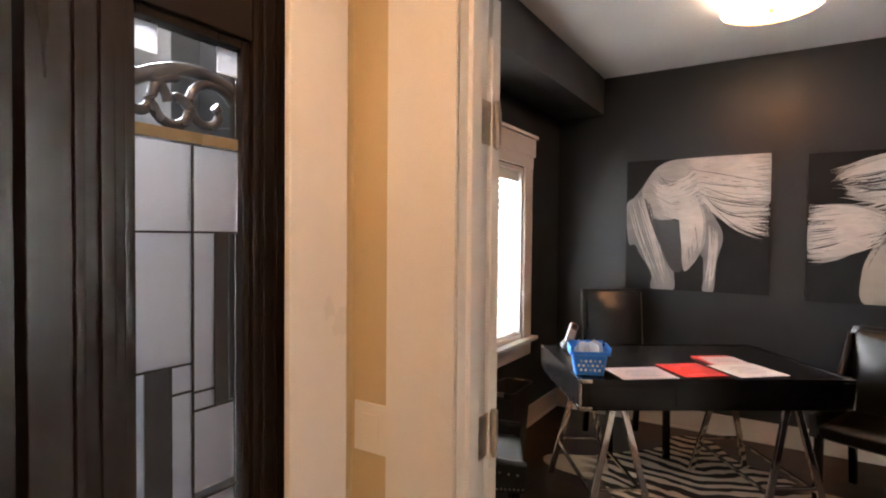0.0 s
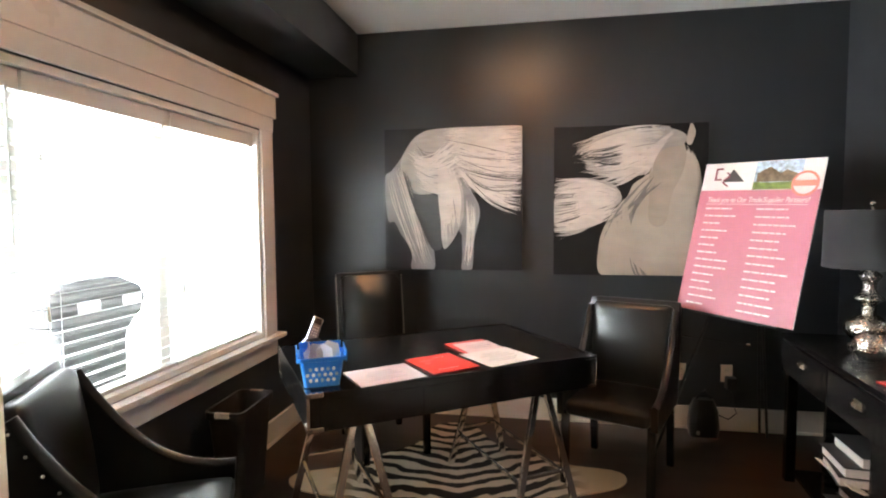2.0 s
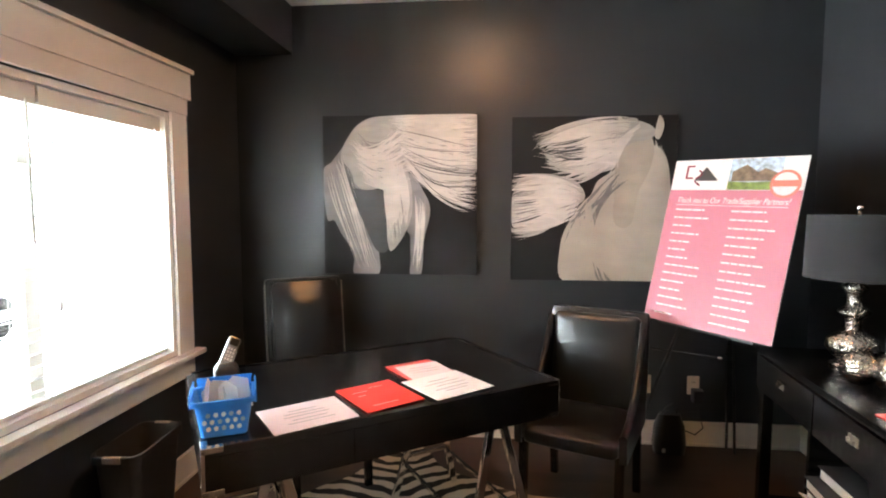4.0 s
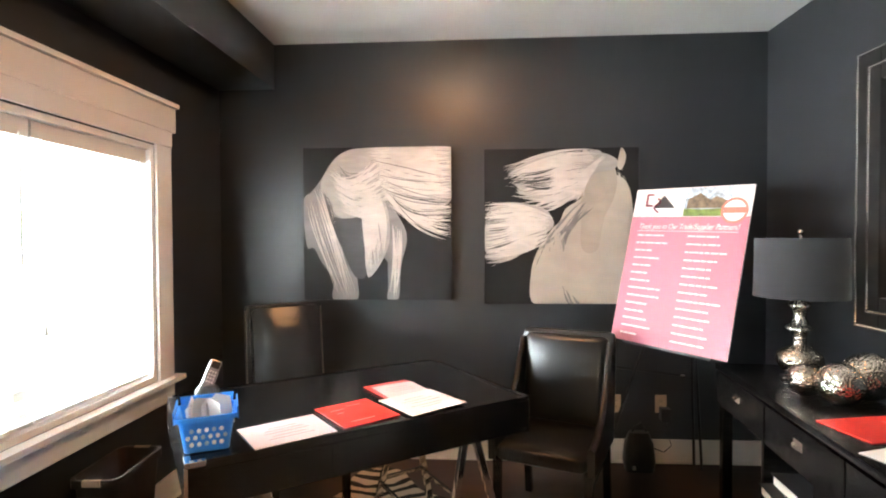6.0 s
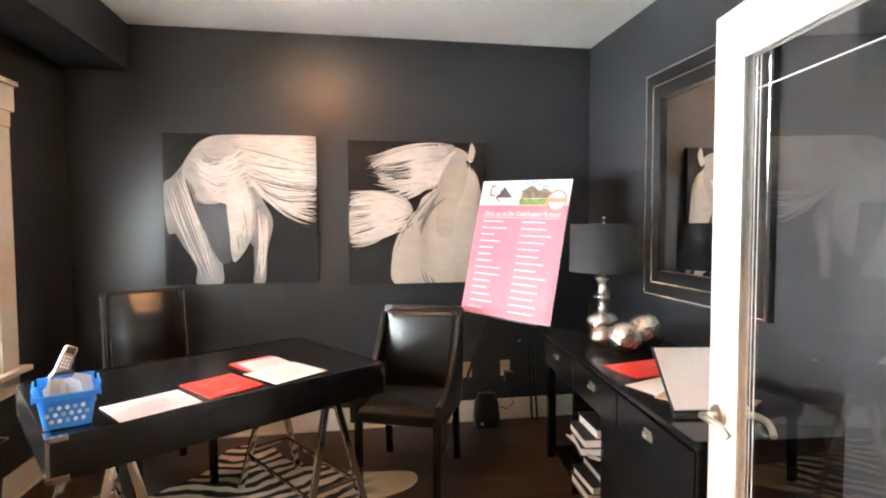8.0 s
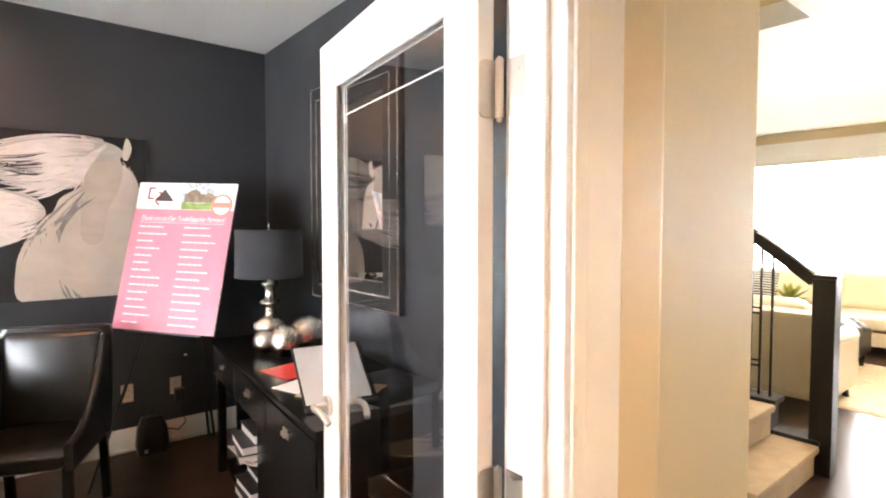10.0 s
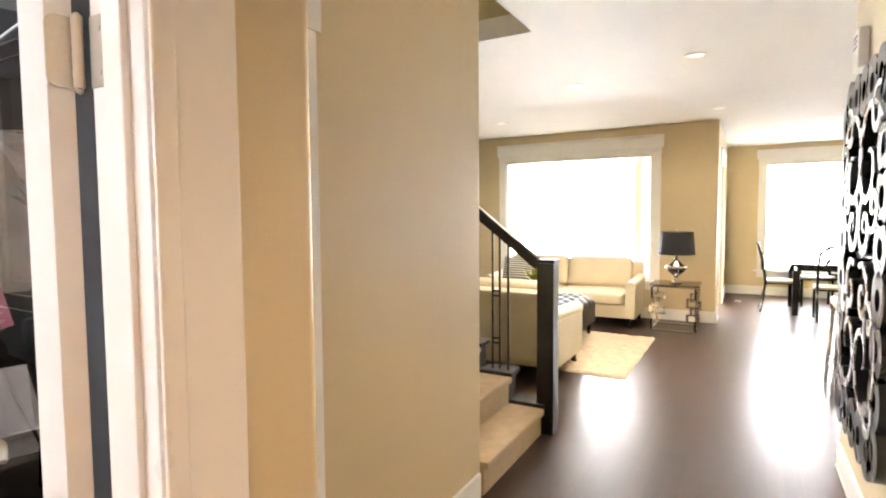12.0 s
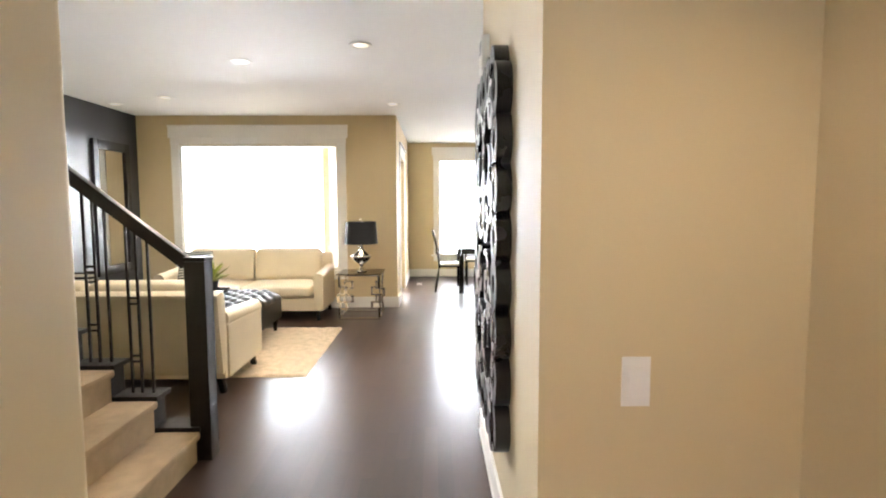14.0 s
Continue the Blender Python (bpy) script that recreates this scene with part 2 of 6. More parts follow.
H = 2.755          # ceiling height
PIC = 4.66         # wall with the canvases
WIN = -1.345       # inner face of the office window wall
SIDE = 2.215       # wall with the mirror
JL, JR, HEAD = -0.335, 1.418, 2.05   # office doorway
NEAR, FAR = 1.24, 1.36     # its wall, entry face and office face
DOORX = -0.62      # wall of the front door
STW = 1.71         # face of the wall beside the stairs
HALL = 0.02        # face of the hall wall with the scroll art
LIV, LIVY = 9.07, 0.87     # living room's window wall and its corner
DIN = 12.42        # dining room's window wall
ACC = 4.54         # dark accent wall of the living room


def slab(name, mat, label, category, *boxes):
    bm = bmesh.new()
    for b in boxes:
        box(bm, *b)
    return structure(name, bm, mat, label, category)


# floors and ceilings
slab("floor", FLOOR_GAP, "subfloor under the dark wood floor", "floor", (-1.5, 13, -4.6, 5.0, -0.2, -0.0026))
slab("ceiling_office", WHITE_CEILING, "white painted flat ceiling of the office", "ceiling", (WIN - 0.14, SIDE + 0.1, FAR - 0.06, PIC + 0.12, H, H + 0.15))
slab("ceiling_hall", WHITE_CEILING, "white painted ceiling over hall and living room", "ceiling",
     (-0.9, 13, -4.6, FAR - 0.06, H, H + 0.15), (SIDE + 0.1, 3.66, FAR - 0.06, 5.0, H, H + 0.15), (4.55, 13, FAR - 0.06, 5.0, H, H + 0.15), (3.66, 4.55, FAR - 0.06, 1.85, H, H + 0.15))
# stairwell above the ceiling
# the gap in the y = 5 wall is an unseen opening added for daylight
slab("stairwell_wall", CREAM_WALL, "beige walls of the stairwell going up", "wall",
     (4.552, 4.66, 1.852, 5.0, H + 0.15, 5.2), (3.55, 3.657, 1.852, 5.0, H + 0.15, 5.2), (3.37, 4.66, 5.0, 5.1, 0, 3.3), (3.37, 3.7, 5.0, 5.1, 3.3, 5.2), (4.5, 4.66, 5.0, 5.1, 3.3, 5.2), (3.7, 4.5, 5.0, 5.1, 4.95, 5.2), (3.55, 4.66, 1.74, 1.848, H + 0.15, 5.2))
slab("stairwell_ceiling", WHITE_CEILING, "white ceiling high over the stairs", "ceiling", (3.5, 4.7, 1.7, 5.2, 5.2, 5.3))

# office walls
WY0, WY1, WZ0, WZ1 = 1.69, 3.92, 0.70, 1.97
bm = bmesh.new()
holed(bm, "x", WIN - 0.16, WIN, FAR - 0.06, PIC, 0, H, [(WY0, WY1, WZ0, WZ1)])
structure("wall_window", bm, DARK_WALL, "charcoal painted wall with the blinds window", "wall")
slab("wall_pictures", DARK_WALL, "charcoal painted wall behind two canvases", "wall", (WIN - 0.16, SIDE + 0.1, PIC, PIC + 0.12, 0, H))
slab("wall_mirror", DARK_WALL, "charcoal painted wall with the studded mirror", "wall", (SIDE, SIDE + 0.1, 1.93, PIC, 0, H))
bm = bmesh.new()
holed(bm, "y", FAR - 0.058, FAR, WIN, 1.60, 0, H, [(JL, JR, 0, HEAD)])
box(bm, 1.60, 1.655, FAR - 0.058, 1.93, 0, H)
box(bm, 1.655, SIDE, 1.875, 1.93, 0, H)
structure("wall_office_front", bm, DARK_WALL, "charcoal painted wall around the double doorway", "wall")
slab("soffit", DARK_WALL, "charcoal boxed soffit above the window", "soffit", (WIN, -0.965, FAR, PIC, 2.46, H))

# entry and hall walls
bm = bmesh.new()
holed(bm, "y", NEAR, FAR - 0.06, DOORX, 1.70, 0, H, [(JL, JR, 0, HEAD)])
rod(bm, (1.70, NEAR + 0.03, 0), (1.70, NEAR + 0.03, H), 0.03, seg=32)
box(bm, 1.70, 1.73, NEAR + 0.03, FAR - 0.06, 0, H)
box(bm, 1.657, 1.73, FAR - 0.06, STW + 0.053, 0, H)
structure("wall_entry", bm, CREAM_WALL, "beige painted entry wall around the office doorway", "wall")
bm = bmesh.new()
holed(bm, "y", STW, STW + 0.05, 1.732, 3.395, 0, H, [(1.78, 2.131, 0, 2.05)])
structure("wall_stair", bm, CREAM_WALL, "beige painted wall beside the carpeted stairs", "wall")
bm = bmesh.new()
rod(bm, (3.395, STW + 0.055, 0), (3.395, STW + 0.055, H), 0.055, seg=32)
box(bm, 3.37, 3.45, STW + 0.055, 5.0, 0, H)
structure("wall_stair_corner", bm, CREAM_WALL, "rounded beige wall corner at the stairs", "wall")
bm = bmesh.new()
holed(bm, "x", DOORX - 0.14, DOORX, -0.8, NEAR, 0, H, [(-0.62, 1.09, 0, 2.12)])
structure("wall_front_door", bm, CREAM_WALL, "beige painted wall around the front door", "wall")
slab("wall_entry_south", CREAM_WALL, "beige painted wall of the entry", "wall", (DOORX - 0.14, 2.90, -0.9, -0.78, 0, H))
slab("wall_switch", CREAM_WALL, "beige painted wall with a light switch", "wall", (2.90, 3.02, -0.9, HALL, 0, H))
slab("wall_hall", CREAM_WALL, "beige painted hall wall behind the scroll art", "wall", (3.02, 4.75, HALL - 0.12, HALL, 0, H))
# living room, dining room, kitchen side
LW = (1.70, 3.95, 0.55, 2.35)
bm = bmesh.new()
holed(bm, "x", LIV, LIV + 0.16, LIVY, ACC, 0, H, [LW])
structure("wall_living", bm, CREAM_WALL, "beige painted wall around the large living window", "wall")
bm = bmesh.new()
holed(bm, "y", LIVY - 0.0, LIVY + 0.12, LIV + 0.162, DIN, 0, H, [(9.75, 10.9, 0, 2.25)])
structure("wall_dining_side", bm, CREAM_WALL, "beige painted wall with a white cased doorway", "wall")
DW = (-1.20, 0.24, 0.46, 2.41)
bm = bmesh.new()
holed(bm, "x", DIN, DIN + 0.16, -4.5, LIVY + 0.12, 0, H, [DW])
structure("wall_dining", bm, CREAM_WALL, "beige painted wall around the dining window", "wall")
slab("wall_accent", DARK_WALL, "charcoal accent wall of the living room", "wall", (4.66, LIV + 0.16, ACC, ACC + 0.12, 0, H))
slab("wall_kitchen", CREAM_WALL, "beige painted walls closing the kitchen side", "wall", (4.63, DIN + 0.16, -4.6, -4.5, 0, H), (4.63, 4.75, -4.5, HALL - 0.122, 0, H))
slab("wall_closet", CREAM_WALL, "beige wall behind the doorway", "wall", (9.4, 11.2, 1.9, 2.0, 0, H))


# ---- trim, doors and windows ----
def tube(bm, pts, r, seg=8):
    """A round tube through points."""
    pts = [Vector(p) for p in pts]
    rings = []
    for i, p in enumerate(pts):
        d = (pts[min(i + 1, len(pts) - 1)] - pts[max(i - 1, 0)]).normalized()
        s = d.cross(Vector((0, 0, 1)))
        s = s.normalized() if s.length > 1e-3 else Vector((1, 0, 0))
        t = s.cross(d)
        rings.append([bm.verts.new(p + r * (math.cos(2 * math.pi * k / seg) * s + math.sin(2 * math.pi * k / seg) * t)) for k in range(seg)])
    for a, b in zip(rings, rings[1:]):
        for k in range(seg):
            bm.faces.new((a[k], a[(k + 1) % seg], b[(k + 1) % seg], b[k]))
    bm.faces.new(rings[0][::-1])
    bm.faces.new(rings[-1])


def bead(bm, at, r):
    bmesh.ops.create_icosphere(bm, subdivisions=1, radius=r, matrix=Matrix.Translation(at))


bm = bmesh.new()
for a, b in ((JL, JL + 0.02), (JR - 0.02, JR)):
    box(bm, a, b, NEAR - 0.004, FAR + 0.004, 0, HEAD - 0.02, 0.002)
box(bm, JL, JR, NEAR - 0.004, FAR + 0.004, HEAD - 0.02, HEAD, 0.002)
for a, b in ((JL + 0.02, JL + 0.032), (JR - 0.032, JR - 0.02)):
    box(bm, a, b, NEAR + 0.03, NEAR + 0.075, 0, HEAD - 0.02, 0.003)
for y0, y1 in ((NEAR - 0.02, NEAR - 0.0045), (FAR + 0.0045, FAR + 0.02)):
    for a, b in ((JL - 0.165, JL + 0.006), (JR - 0.006 if y0 < 1.3 else JR + 0.014, JR + 0.118)):
        box(bm, a, b, y0, y1, 0, HEAD - 0.006, 0.004)
        inner = b if a < 0 else a
        box(bm, inner - 0.018, inner + 0.018, y0 - 0.006 if y0 < 1.3 else y1, y0 if y0 < 1.3 else y1 + 0.006, 0, HEAD - 0.012, 0.003)
    box(bm, JL - 0.175, JR + 0.128, y0 - 0.002, y1 + 0.002, HEAD - 0.006, HEAD + 0.14, 0.004)
structure("door_casing", bm, WHITE_TRIM, "white painted jamb and casing of the office doorway", "door frame")


def leaf_plate(bm, w, h, r, t, m):
    """A thin hinge leaf, straight along its pin at x = 0 and rounded at its outer corners."""
    pts = [(0, 0), (w - r, 0)] + [(w - r + r * math.sin(a), r - r * math.cos(a)) for a in (0.4, 0.8, 1.2)] + [(w, r), (w, h - r)]
    pts += [(w - r + r * math.cos(a), h - r + r * math.sin(a)) for a in (0.4, 0.8, 1.2)] + [(w - r, h), (0, h)]
    prism(bm, pts, 0, t, m)


def french_door(label, m, flip):
    """A one-light glazed leaf, hinged at its origin; flip mirrors the body to the other side."""
    d = thing("french_door", label, "door", m, "pair of office doors")
    w, t, h = 0.873, 0.035, 2.028
    y0, y1 = (-t, 0.0) if flip else (0.0, t)
    for a, b in ((0.017, 0.122), (w - 0.115, w)):
        bm = bmesh.new()
        box(bm, a, b, y0, y1, 0.01, h, 0.002)
        part("stile", bm, WHITE_TRIM, d)
    for a, b in ((0.01, 0.24), (h - 0.125, h)):
        bm = bmesh.new()
        box(bm, 0.1225, w - 0.1155, y0, y1, a, b, 0.002)
        part("rail", bm, WHITE_TRIM, d)
    bm = bmesh.new()
    for y in (y0, y1 - 0.008):
        for a, b in ((0.1155, 0.135), (w - 0.135, w - 0.1155)):
            box(bm, a, b, y + 0.001, y + 0.007, 0.2405, h - 0.1255, 0.002)
        for a, b in ((0.2405, 0.26), (h - 0.145, h - 0.1255)):
            box(bm, 0.1352, w - 0.1352, y + 0.001, y + 0.007, a, b, 0.002)
    part("glazing_bead", bm, WHITE_TRIM, d)
    bm = bmesh.new()
    ym = (y0 + y1) / 2
    box(bm, 0.117, w - 0.117, ym - 0.003, ym + 0.003, 0.242, h - 0.127)
    p = part("pane", bm, CLEAR, d, "clear glass pane")
    p.visible_shadow = False
    # etched border lines in the glass
    bm = bmesh.new()
    for z in (0.34, h - 0.235):
        box(bm, 0.14, w - 0.14, ym + 0.0035, ym + 0.0045, z, z + 0.003)
    for x in (w - 0.172, w - 0.188):
        box(bm, x, x + 0.003, ym + 0.0035, ym + 0.0045, 0.27, h - 0.155)
    part("etched_line", bm, PAPER, d, "thin frosted border lines in the glass")
    for z in (1.67, 0.93, 0.20):
        bm = bmesh.new()
        rod(bm, (0, 0, z), (0, 0, z + 0.102), 0.0075, seg=14)
        for k in range(1, 5):
            rod(bm, (0, 0, z + k * 0.0204 - 0.0008), (0, 0, z + k * 0.0204 + 0.0008), 0.0079, seg=14)
        for q in (z - 0.004, z + 0.102):
            bead(bm, (0, 0, q), 0.006)
        hinge = part("hinge", bm, NICKEL, d, "satin nickel butt hinge")
        bm = bmesh.new()
        leaf_plate(bm, 0.036, 0.102, 0.014, 0.004, Matrix(((0, 1, 0, 0.0125), (-1 if flip else 1, 0, 0, 0), (0, 0, 1, z), (0, 0, 0, 1))))
        for k in (0.02, 0.051, 0.082):
            rod(bm, (0.014, ym + (0.006 if k == 0.051 else -0.006), z + k), (0.0115, ym + (0.006 if k == 0.051 else -0.006), z + k), 0.004, seg=10)
        part("hinge_leaf", bm, NICKEL, hinge)
    for side in (1, -1):
        bm = bmesh.new()
        f = y1 if side > 0 else y0
        x, z = w - 0.06, 0.92
        rod(bm, (x, f, z), (x, f + side * 0.012, z), 0.031, seg=24)
        rod(bm, (x, f, z), (x, f + side * 0.052, z), 0.011)
        tube(bm, [(x + 0.006, f + side * 0.05, z), (x - 0.03, f + side * 0.057, z + 0.005), (x - 0.07, f + side * 0.055, z + 0.007), (x - 0.10, f + side * 0.05, z - 0.002), (x - 0.118, f + side * 0.044, z - 0.016)], 0.0095, 10)
        part("door_handle", bm, NICKEL, d, "satin nickel lever handle")
    return d


french_door("white french door with one glass pane, standing open", pose(1.385, 1.374, 0, 0, 0, 82.2), False)
french_door("white french door folded back against the charcoal wall", pose(-0.303, 1.392, 0, 0, 0, 172), True)
# hinge leaves on the jambs
for x, s in ((JL + 0.02, 1), (JR - 0.02, -1)):
    bm = bmesh.new()
    for z in (1.67, 0.93, 0.20):
        leaf_plate(bm, 0.060, 0.102, 0.014, 0.003, Matrix(((0, 1, 0, x - 0.0015), (-1, 0, 0, FAR + (0.022 if s > 0 else 0.004)), (0, 0, 1, z), (0, 0, 0, 1))))
        for k, o in ((0.02, 0.02), (0.051, 0.042), (0.082, 0.02)):
            rod(bm, (x, FAR - o, z + k), (x + s * 0.0025, FAR - o, z + k), 0.004, seg=10)
    structure("trim_hinge_leaves", bm, NICKEL, "satin nickel hinge leaves let into the jamb", "hinge")


def craft_window(name, label, face, inward, u0, u1, z0, z1, depth, posts, bars, sidew=0.12, headh=0.17, tip=0.06):
    """A window in a wall along y: jamb liner, sash posts, panes, craftsman casing with a tall header, stool and apron."""
    w = thing(name, label, "window", pose(face, 0, 0, 0, 0, 0))
    w["kind"] = "structure"
    s = inward

    def b3(bm, d0, d1, a, b, c, d, bev=0.003):
        box(bm, min(s * d0, s * d1), max(s * d0, s * d1), a, b, c, d, bev)
    bm = bmesh.new()
    for a, b in ((u0 - sidew, u0 + 0.005), (u1 - 0.005, u1 + sidew)):
        b3(bm, 0.001, 0.018, a, b, z0 - 0.02, z1 + 0.005)
    part("side_casing", bm, WHITE_TRIM, w)
    bm = bmesh.new()
    b3(bm, 0.001, 0.022, u0 - sidew - 0.005, u1 + sidew + 0.005, z1 + 0.006, z1 + 0.09)
    b3(bm, 0.001, 0.03, u0 - sidew - 0.03, u1 + sidew + 0.03, z1 + 0.0905, z1 + 0.09 + headh)
    b3(bm, 0.001, 0.05, u0 - sidew - tip, u1 + sidew + tip, z1 + 0.0905 + headh, z1 + 0.115 + headh)
    part("window_header", bm, WHITE_TRIM, w)
    bm = bmesh.new()
    b3(bm, -0.05, 0.06, u0 - sidew - 0.05, u1 + sidew + 0.05, z0 - 0.028, z0 - 0.001, 0.006)
    part("window_sill", bm, WHITE_TRIM, w)
    bm = bmesh.new()
    b3(bm, 0.001, 0.018, u0 - sidew, u1 + sidew, z0 - 0.135, z0 - 0.029)
    part("apron", bm, WHITE_TRIM, w)
    bm = bmesh.new()
    for a, b, c, d in ((u0, u0 + 0.03, z0, z1), (u1 - 0.03, u1, z0, z1), (u0 + 0.0305, u1 - 0.0305, z1 - 0.03, z1), (u0 + 0.0305, u1 - 0.0305, z0, z0 + 0.03)):
        b3(bm, -depth, -0.002, a, b, c, d)
    part("window_frame", bm, WHITE_TRIM, w)
    for p in posts:
        bm = bmesh.new()
        b3(bm, -depth, -depth + 0.06, p - 0.035, p + 0.035, z0 + 0.031, z1 - 0.031)
        part("mullion", bm, WHITE_TRIM, w)
    edges = [u0 + 0.03] + [q for p in posts for q in (p - 0.036, p + 0.036)] + [u1 - 0.03]
    for a, b in zip(edges[::2], edges[1::2]):
        for z in bars:
            bm = bmesh.new()
            b3(bm, -depth + 0.012, -depth + 0.045, a + 0.001, b - 0.001, z - 0.012, z + 0.012)
            part("glazing_bar", bm, WHITE_TRIM, w)
        bm = bmesh.new()
        b3(bm, -depth + 0.02, -depth + 0.026, a + 0.001, b - 0.001, z0 + 0.032, z1 - 0.032, 0)
        p = part("pane", bm, CLEAR, w)
        p.visible_shadow = False
    return w


MULL = (2.42, 3.15)
craft_window("window_1", "white three-light office window with tall header", WIN, 1, WY0, WY1, WZ0, WZ1, 0.15, MULL, (1.665,), sidew=0.13, headh=0.135, tip=0.035)
craft_window("window_2", "large white living room window with tall header", LIV, -1, *LW, 0.15, (), (), sidew=0.11, headh=0.155, tip=0.03)
craft_window("window_3", "white dining room window with tall header", DIN, -1, *DW, 0.15, (), (), sidew=0.11, headh=0.14, tip=0.03)

SLAT_MAT = material("white_blind_slat", (0.80, 0.80, 0.78), 0.4, var=0.03, bump=0.02)


def blind(u0, u1):
    """A horizontal slat blind with head rail, bottom rail, cords and a wand."""
    bl = thing("window_blind", "white horizontal slat blind, slats tilted open", "blind", pose(WIN - 0.055, (u0 + u1) / 2, WZ0), "office window blinds")
    half = (u1 - u0) / 2 - 0.006
    top = WZ1 - WZ0
    bm = bmesh.new()
    box(bm, -0.03, 0.03, -half, half, top - 0.105, top - 0.032, 0.004)
    part("head_rail", bm, SLAT_MAT, bl)
    bm = bmesh.new()
    box(bm, -0.025, 0.025, -half, half, 0.034, 0.05, 0.003)
    part("bottom_rail", bm, SLAT_MAT, bl)
    bm = bmesh.new()
    box(bm, -0.024, 0.024, -half, half, -0.0012, 0.0012)
    me = mesh_of("slat", bm, SLAT_MAT, smooth=False)
    k = 0
    z = 0.085
    while z < top - 0.12:
        ob = new("slat", me)
        ob.parent = bl
        ob.matrix_basis = pose(0, 0, z + random.uniform(-0.001, 0.001), random.uniform(-0.1, 0.1), -11 + random.uniform(-1.5, 1.5), 0)
        z += 0.0475
    for u in (-half + 0.11, half - 0.11):
        bm = bmesh.new()
        for d in (-0.025, 0.025):
            rod(bm, (d, u, 0.04), (d, u, top - 0.1), 0.0013, seg=6)
        part("ladder_cord", bm, SLAT_MAT, bl)
    bm = bmesh.new()
    rod(bm, (0.034, half - 0.05, top - 0.62), (0.034, half - 0.05, top - 0.09), 0.004, seg=8)
    part("wand", bm, SLAT_MAT, bl)
    bm = bmesh.new()
    rod(bm, (0.034, -half + 0.05, top - 0.85), (0.034, -half + 0.05, top - 0.09), 0.0016, seg=6)
    lathe(bm, [(0.002, top - 0.85), (0.006, top - 0.855), (0.009, top - 0.89), (0.002, top - 0.893)], 10, pose(0.034, -half + 0.05, 0))
    part("pull_cord", bm, SLAT_MAT, bl)


for a, b in ((WY0 + 0.03, MULL[0]), (MULL[0], MULL[1]), (MULL[1], WY1 - 0.03)):
    blind(a, b)


def baseboard(*runs):
    bm = bmesh.new()
    for x0, x1, y0, y1 in runs:
        box(bm, x0, x1, y0, y1, 0, 0.155, 0.003)
        c = 0.005
        box(bm, x0 - c * (x1 - x0 < 0.03), x1 + c * (x1 - x0 < 0.03), y0 - c * (y1 - y0 < 0.03), y1 + c * (y1 - y0 < 0.03), 0.001, 0.02, 0.003)
    return bm


structure("baseboard_office", baseboard((WIN + 0.018, SIDE - 0.018, PIC - 0.017, PIC - 0.001), (WIN + 0.001, WIN + 0.017, FAR + 0.02, PIC - 0.001), (SIDE - 0.017, SIDE - 0.001, 1.95, PIC - 0.001)), WHITE_TRIM, "white painted baseboard of the office", "baseboard")
structure("baseboard_hall", baseboard((2.915, 4.75, HALL + 0.001, HALL + 0.017), (2.883, 2.899, -0.778, HALL + 0.016), (2.231, 3.39, STW - 0.017, STW - 0.001), (1.555, 1.69, NEAR - 0.017, NEAR - 0.001),
          (LIV - 0.017, LIV - 0.001, LIVY - 0.017, ACC), (LIV - 0.0, 9.63, LIVY - 0.017, LIVY - 0.001), (11.03, DIN - 0.001, LIVY - 0.017, LIVY - 0.001), (DIN - 0.017, DIN - 0.001, -4.5, LIVY - 0.018)), WHITE_TRIM, "white painted baseboard of hall and living room", "baseboard")

# closet door in the recess: casing with header, white panel leaf
bm = bmesh.new()
box(bm, 2.131, 2.226, STW - 0.018, STW - 0.001, 0, 2.05, 0.003)
box(bm, 1.735, 2.246, STW - 0.022, STW - 0.001, 2.051, 2.18, 0.003)
box(bm, 1.735, 2.261, STW - 0.04, STW - 0.001, 2.1805, 2.20, 0.003)
structure("closet_casing", bm, WHITE_TRIM, "white craftsman casing of the closet door", "door frame")
bm = bmesh.new()
box(bm, 1.785, 2.126, STW + 0.004, STW + 0.04, 0.005, 2.045, 0.003)
tagged(new("door_2", mesh_of("door_2", bm, WHITE_TRIM)), "plain white closet door, shut", "door", kind="structure")
# cased doorway beyond the living room
bm = bmesh.new()
for a, b in ((9.64, 9.755), (10.895, 11.01)):
    box(bm, a, b, LIVY - 0.018, LIVY - 0.001, 0, 2.25, 0.003)
box(bm, 9.62, 11.03, LIVY - 0.022, LIVY - 0.001, 2.2505, 2.42, 0.003)
box(bm, 9.59, 11.06, LIVY - 0.04, LIVY - 0.001, 2.4205, 2.445, 0.003)
structure("doorway_casing", bm, WHITE_TRIM, "white craftsman casing of the far doorway", "door frame")

# ---- front door and sidelight ----
fd = thing("front_door", "dark brown wooden front door with leaded glass sidelight", "door", pose(DOORX - 0.05, 0, 0))
fd["kind"] = "structure"
G0, G1 = 0.737, 0.948
bm = bmesh.new()
for a, b in ((0.968, 1.075), (0.575, 0.715)):
    box(bm, -0.06, 0.02, a, b, 0.02, 2.10, 0.004)
box(bm, -0.06, 0.02, 0.7155, 0.9675, 1.85, 2.10, 0.004)
box(bm, -0.06, 0.02, 0.7155, 0.9675, 0.02, 0.45, 0.004)
part("sidelight_frame", bm, DOOR_WOOD, fd)
bm = bmesh.new()
for a, b in ((0.7155, G0 - 0.001), (G1 + 0.001, 0.9675)):
    box(bm, -0.03, 0.012, a, b, 0.4505, 1.8495, 0.006)
for a, b in ((0.4505, 0.47), (1.83, 1.8495)):
    box(bm, -0.03, 0.012, G0, G1, a, b, 0.006)
for a, b in ((0.635, 0.65), (0.672, 0.695), (0.985, 0.995), (1.02, 1.03)):
    box(bm, 0.0205, 0.03, a, b, 0.03, 2.09, 0.004)
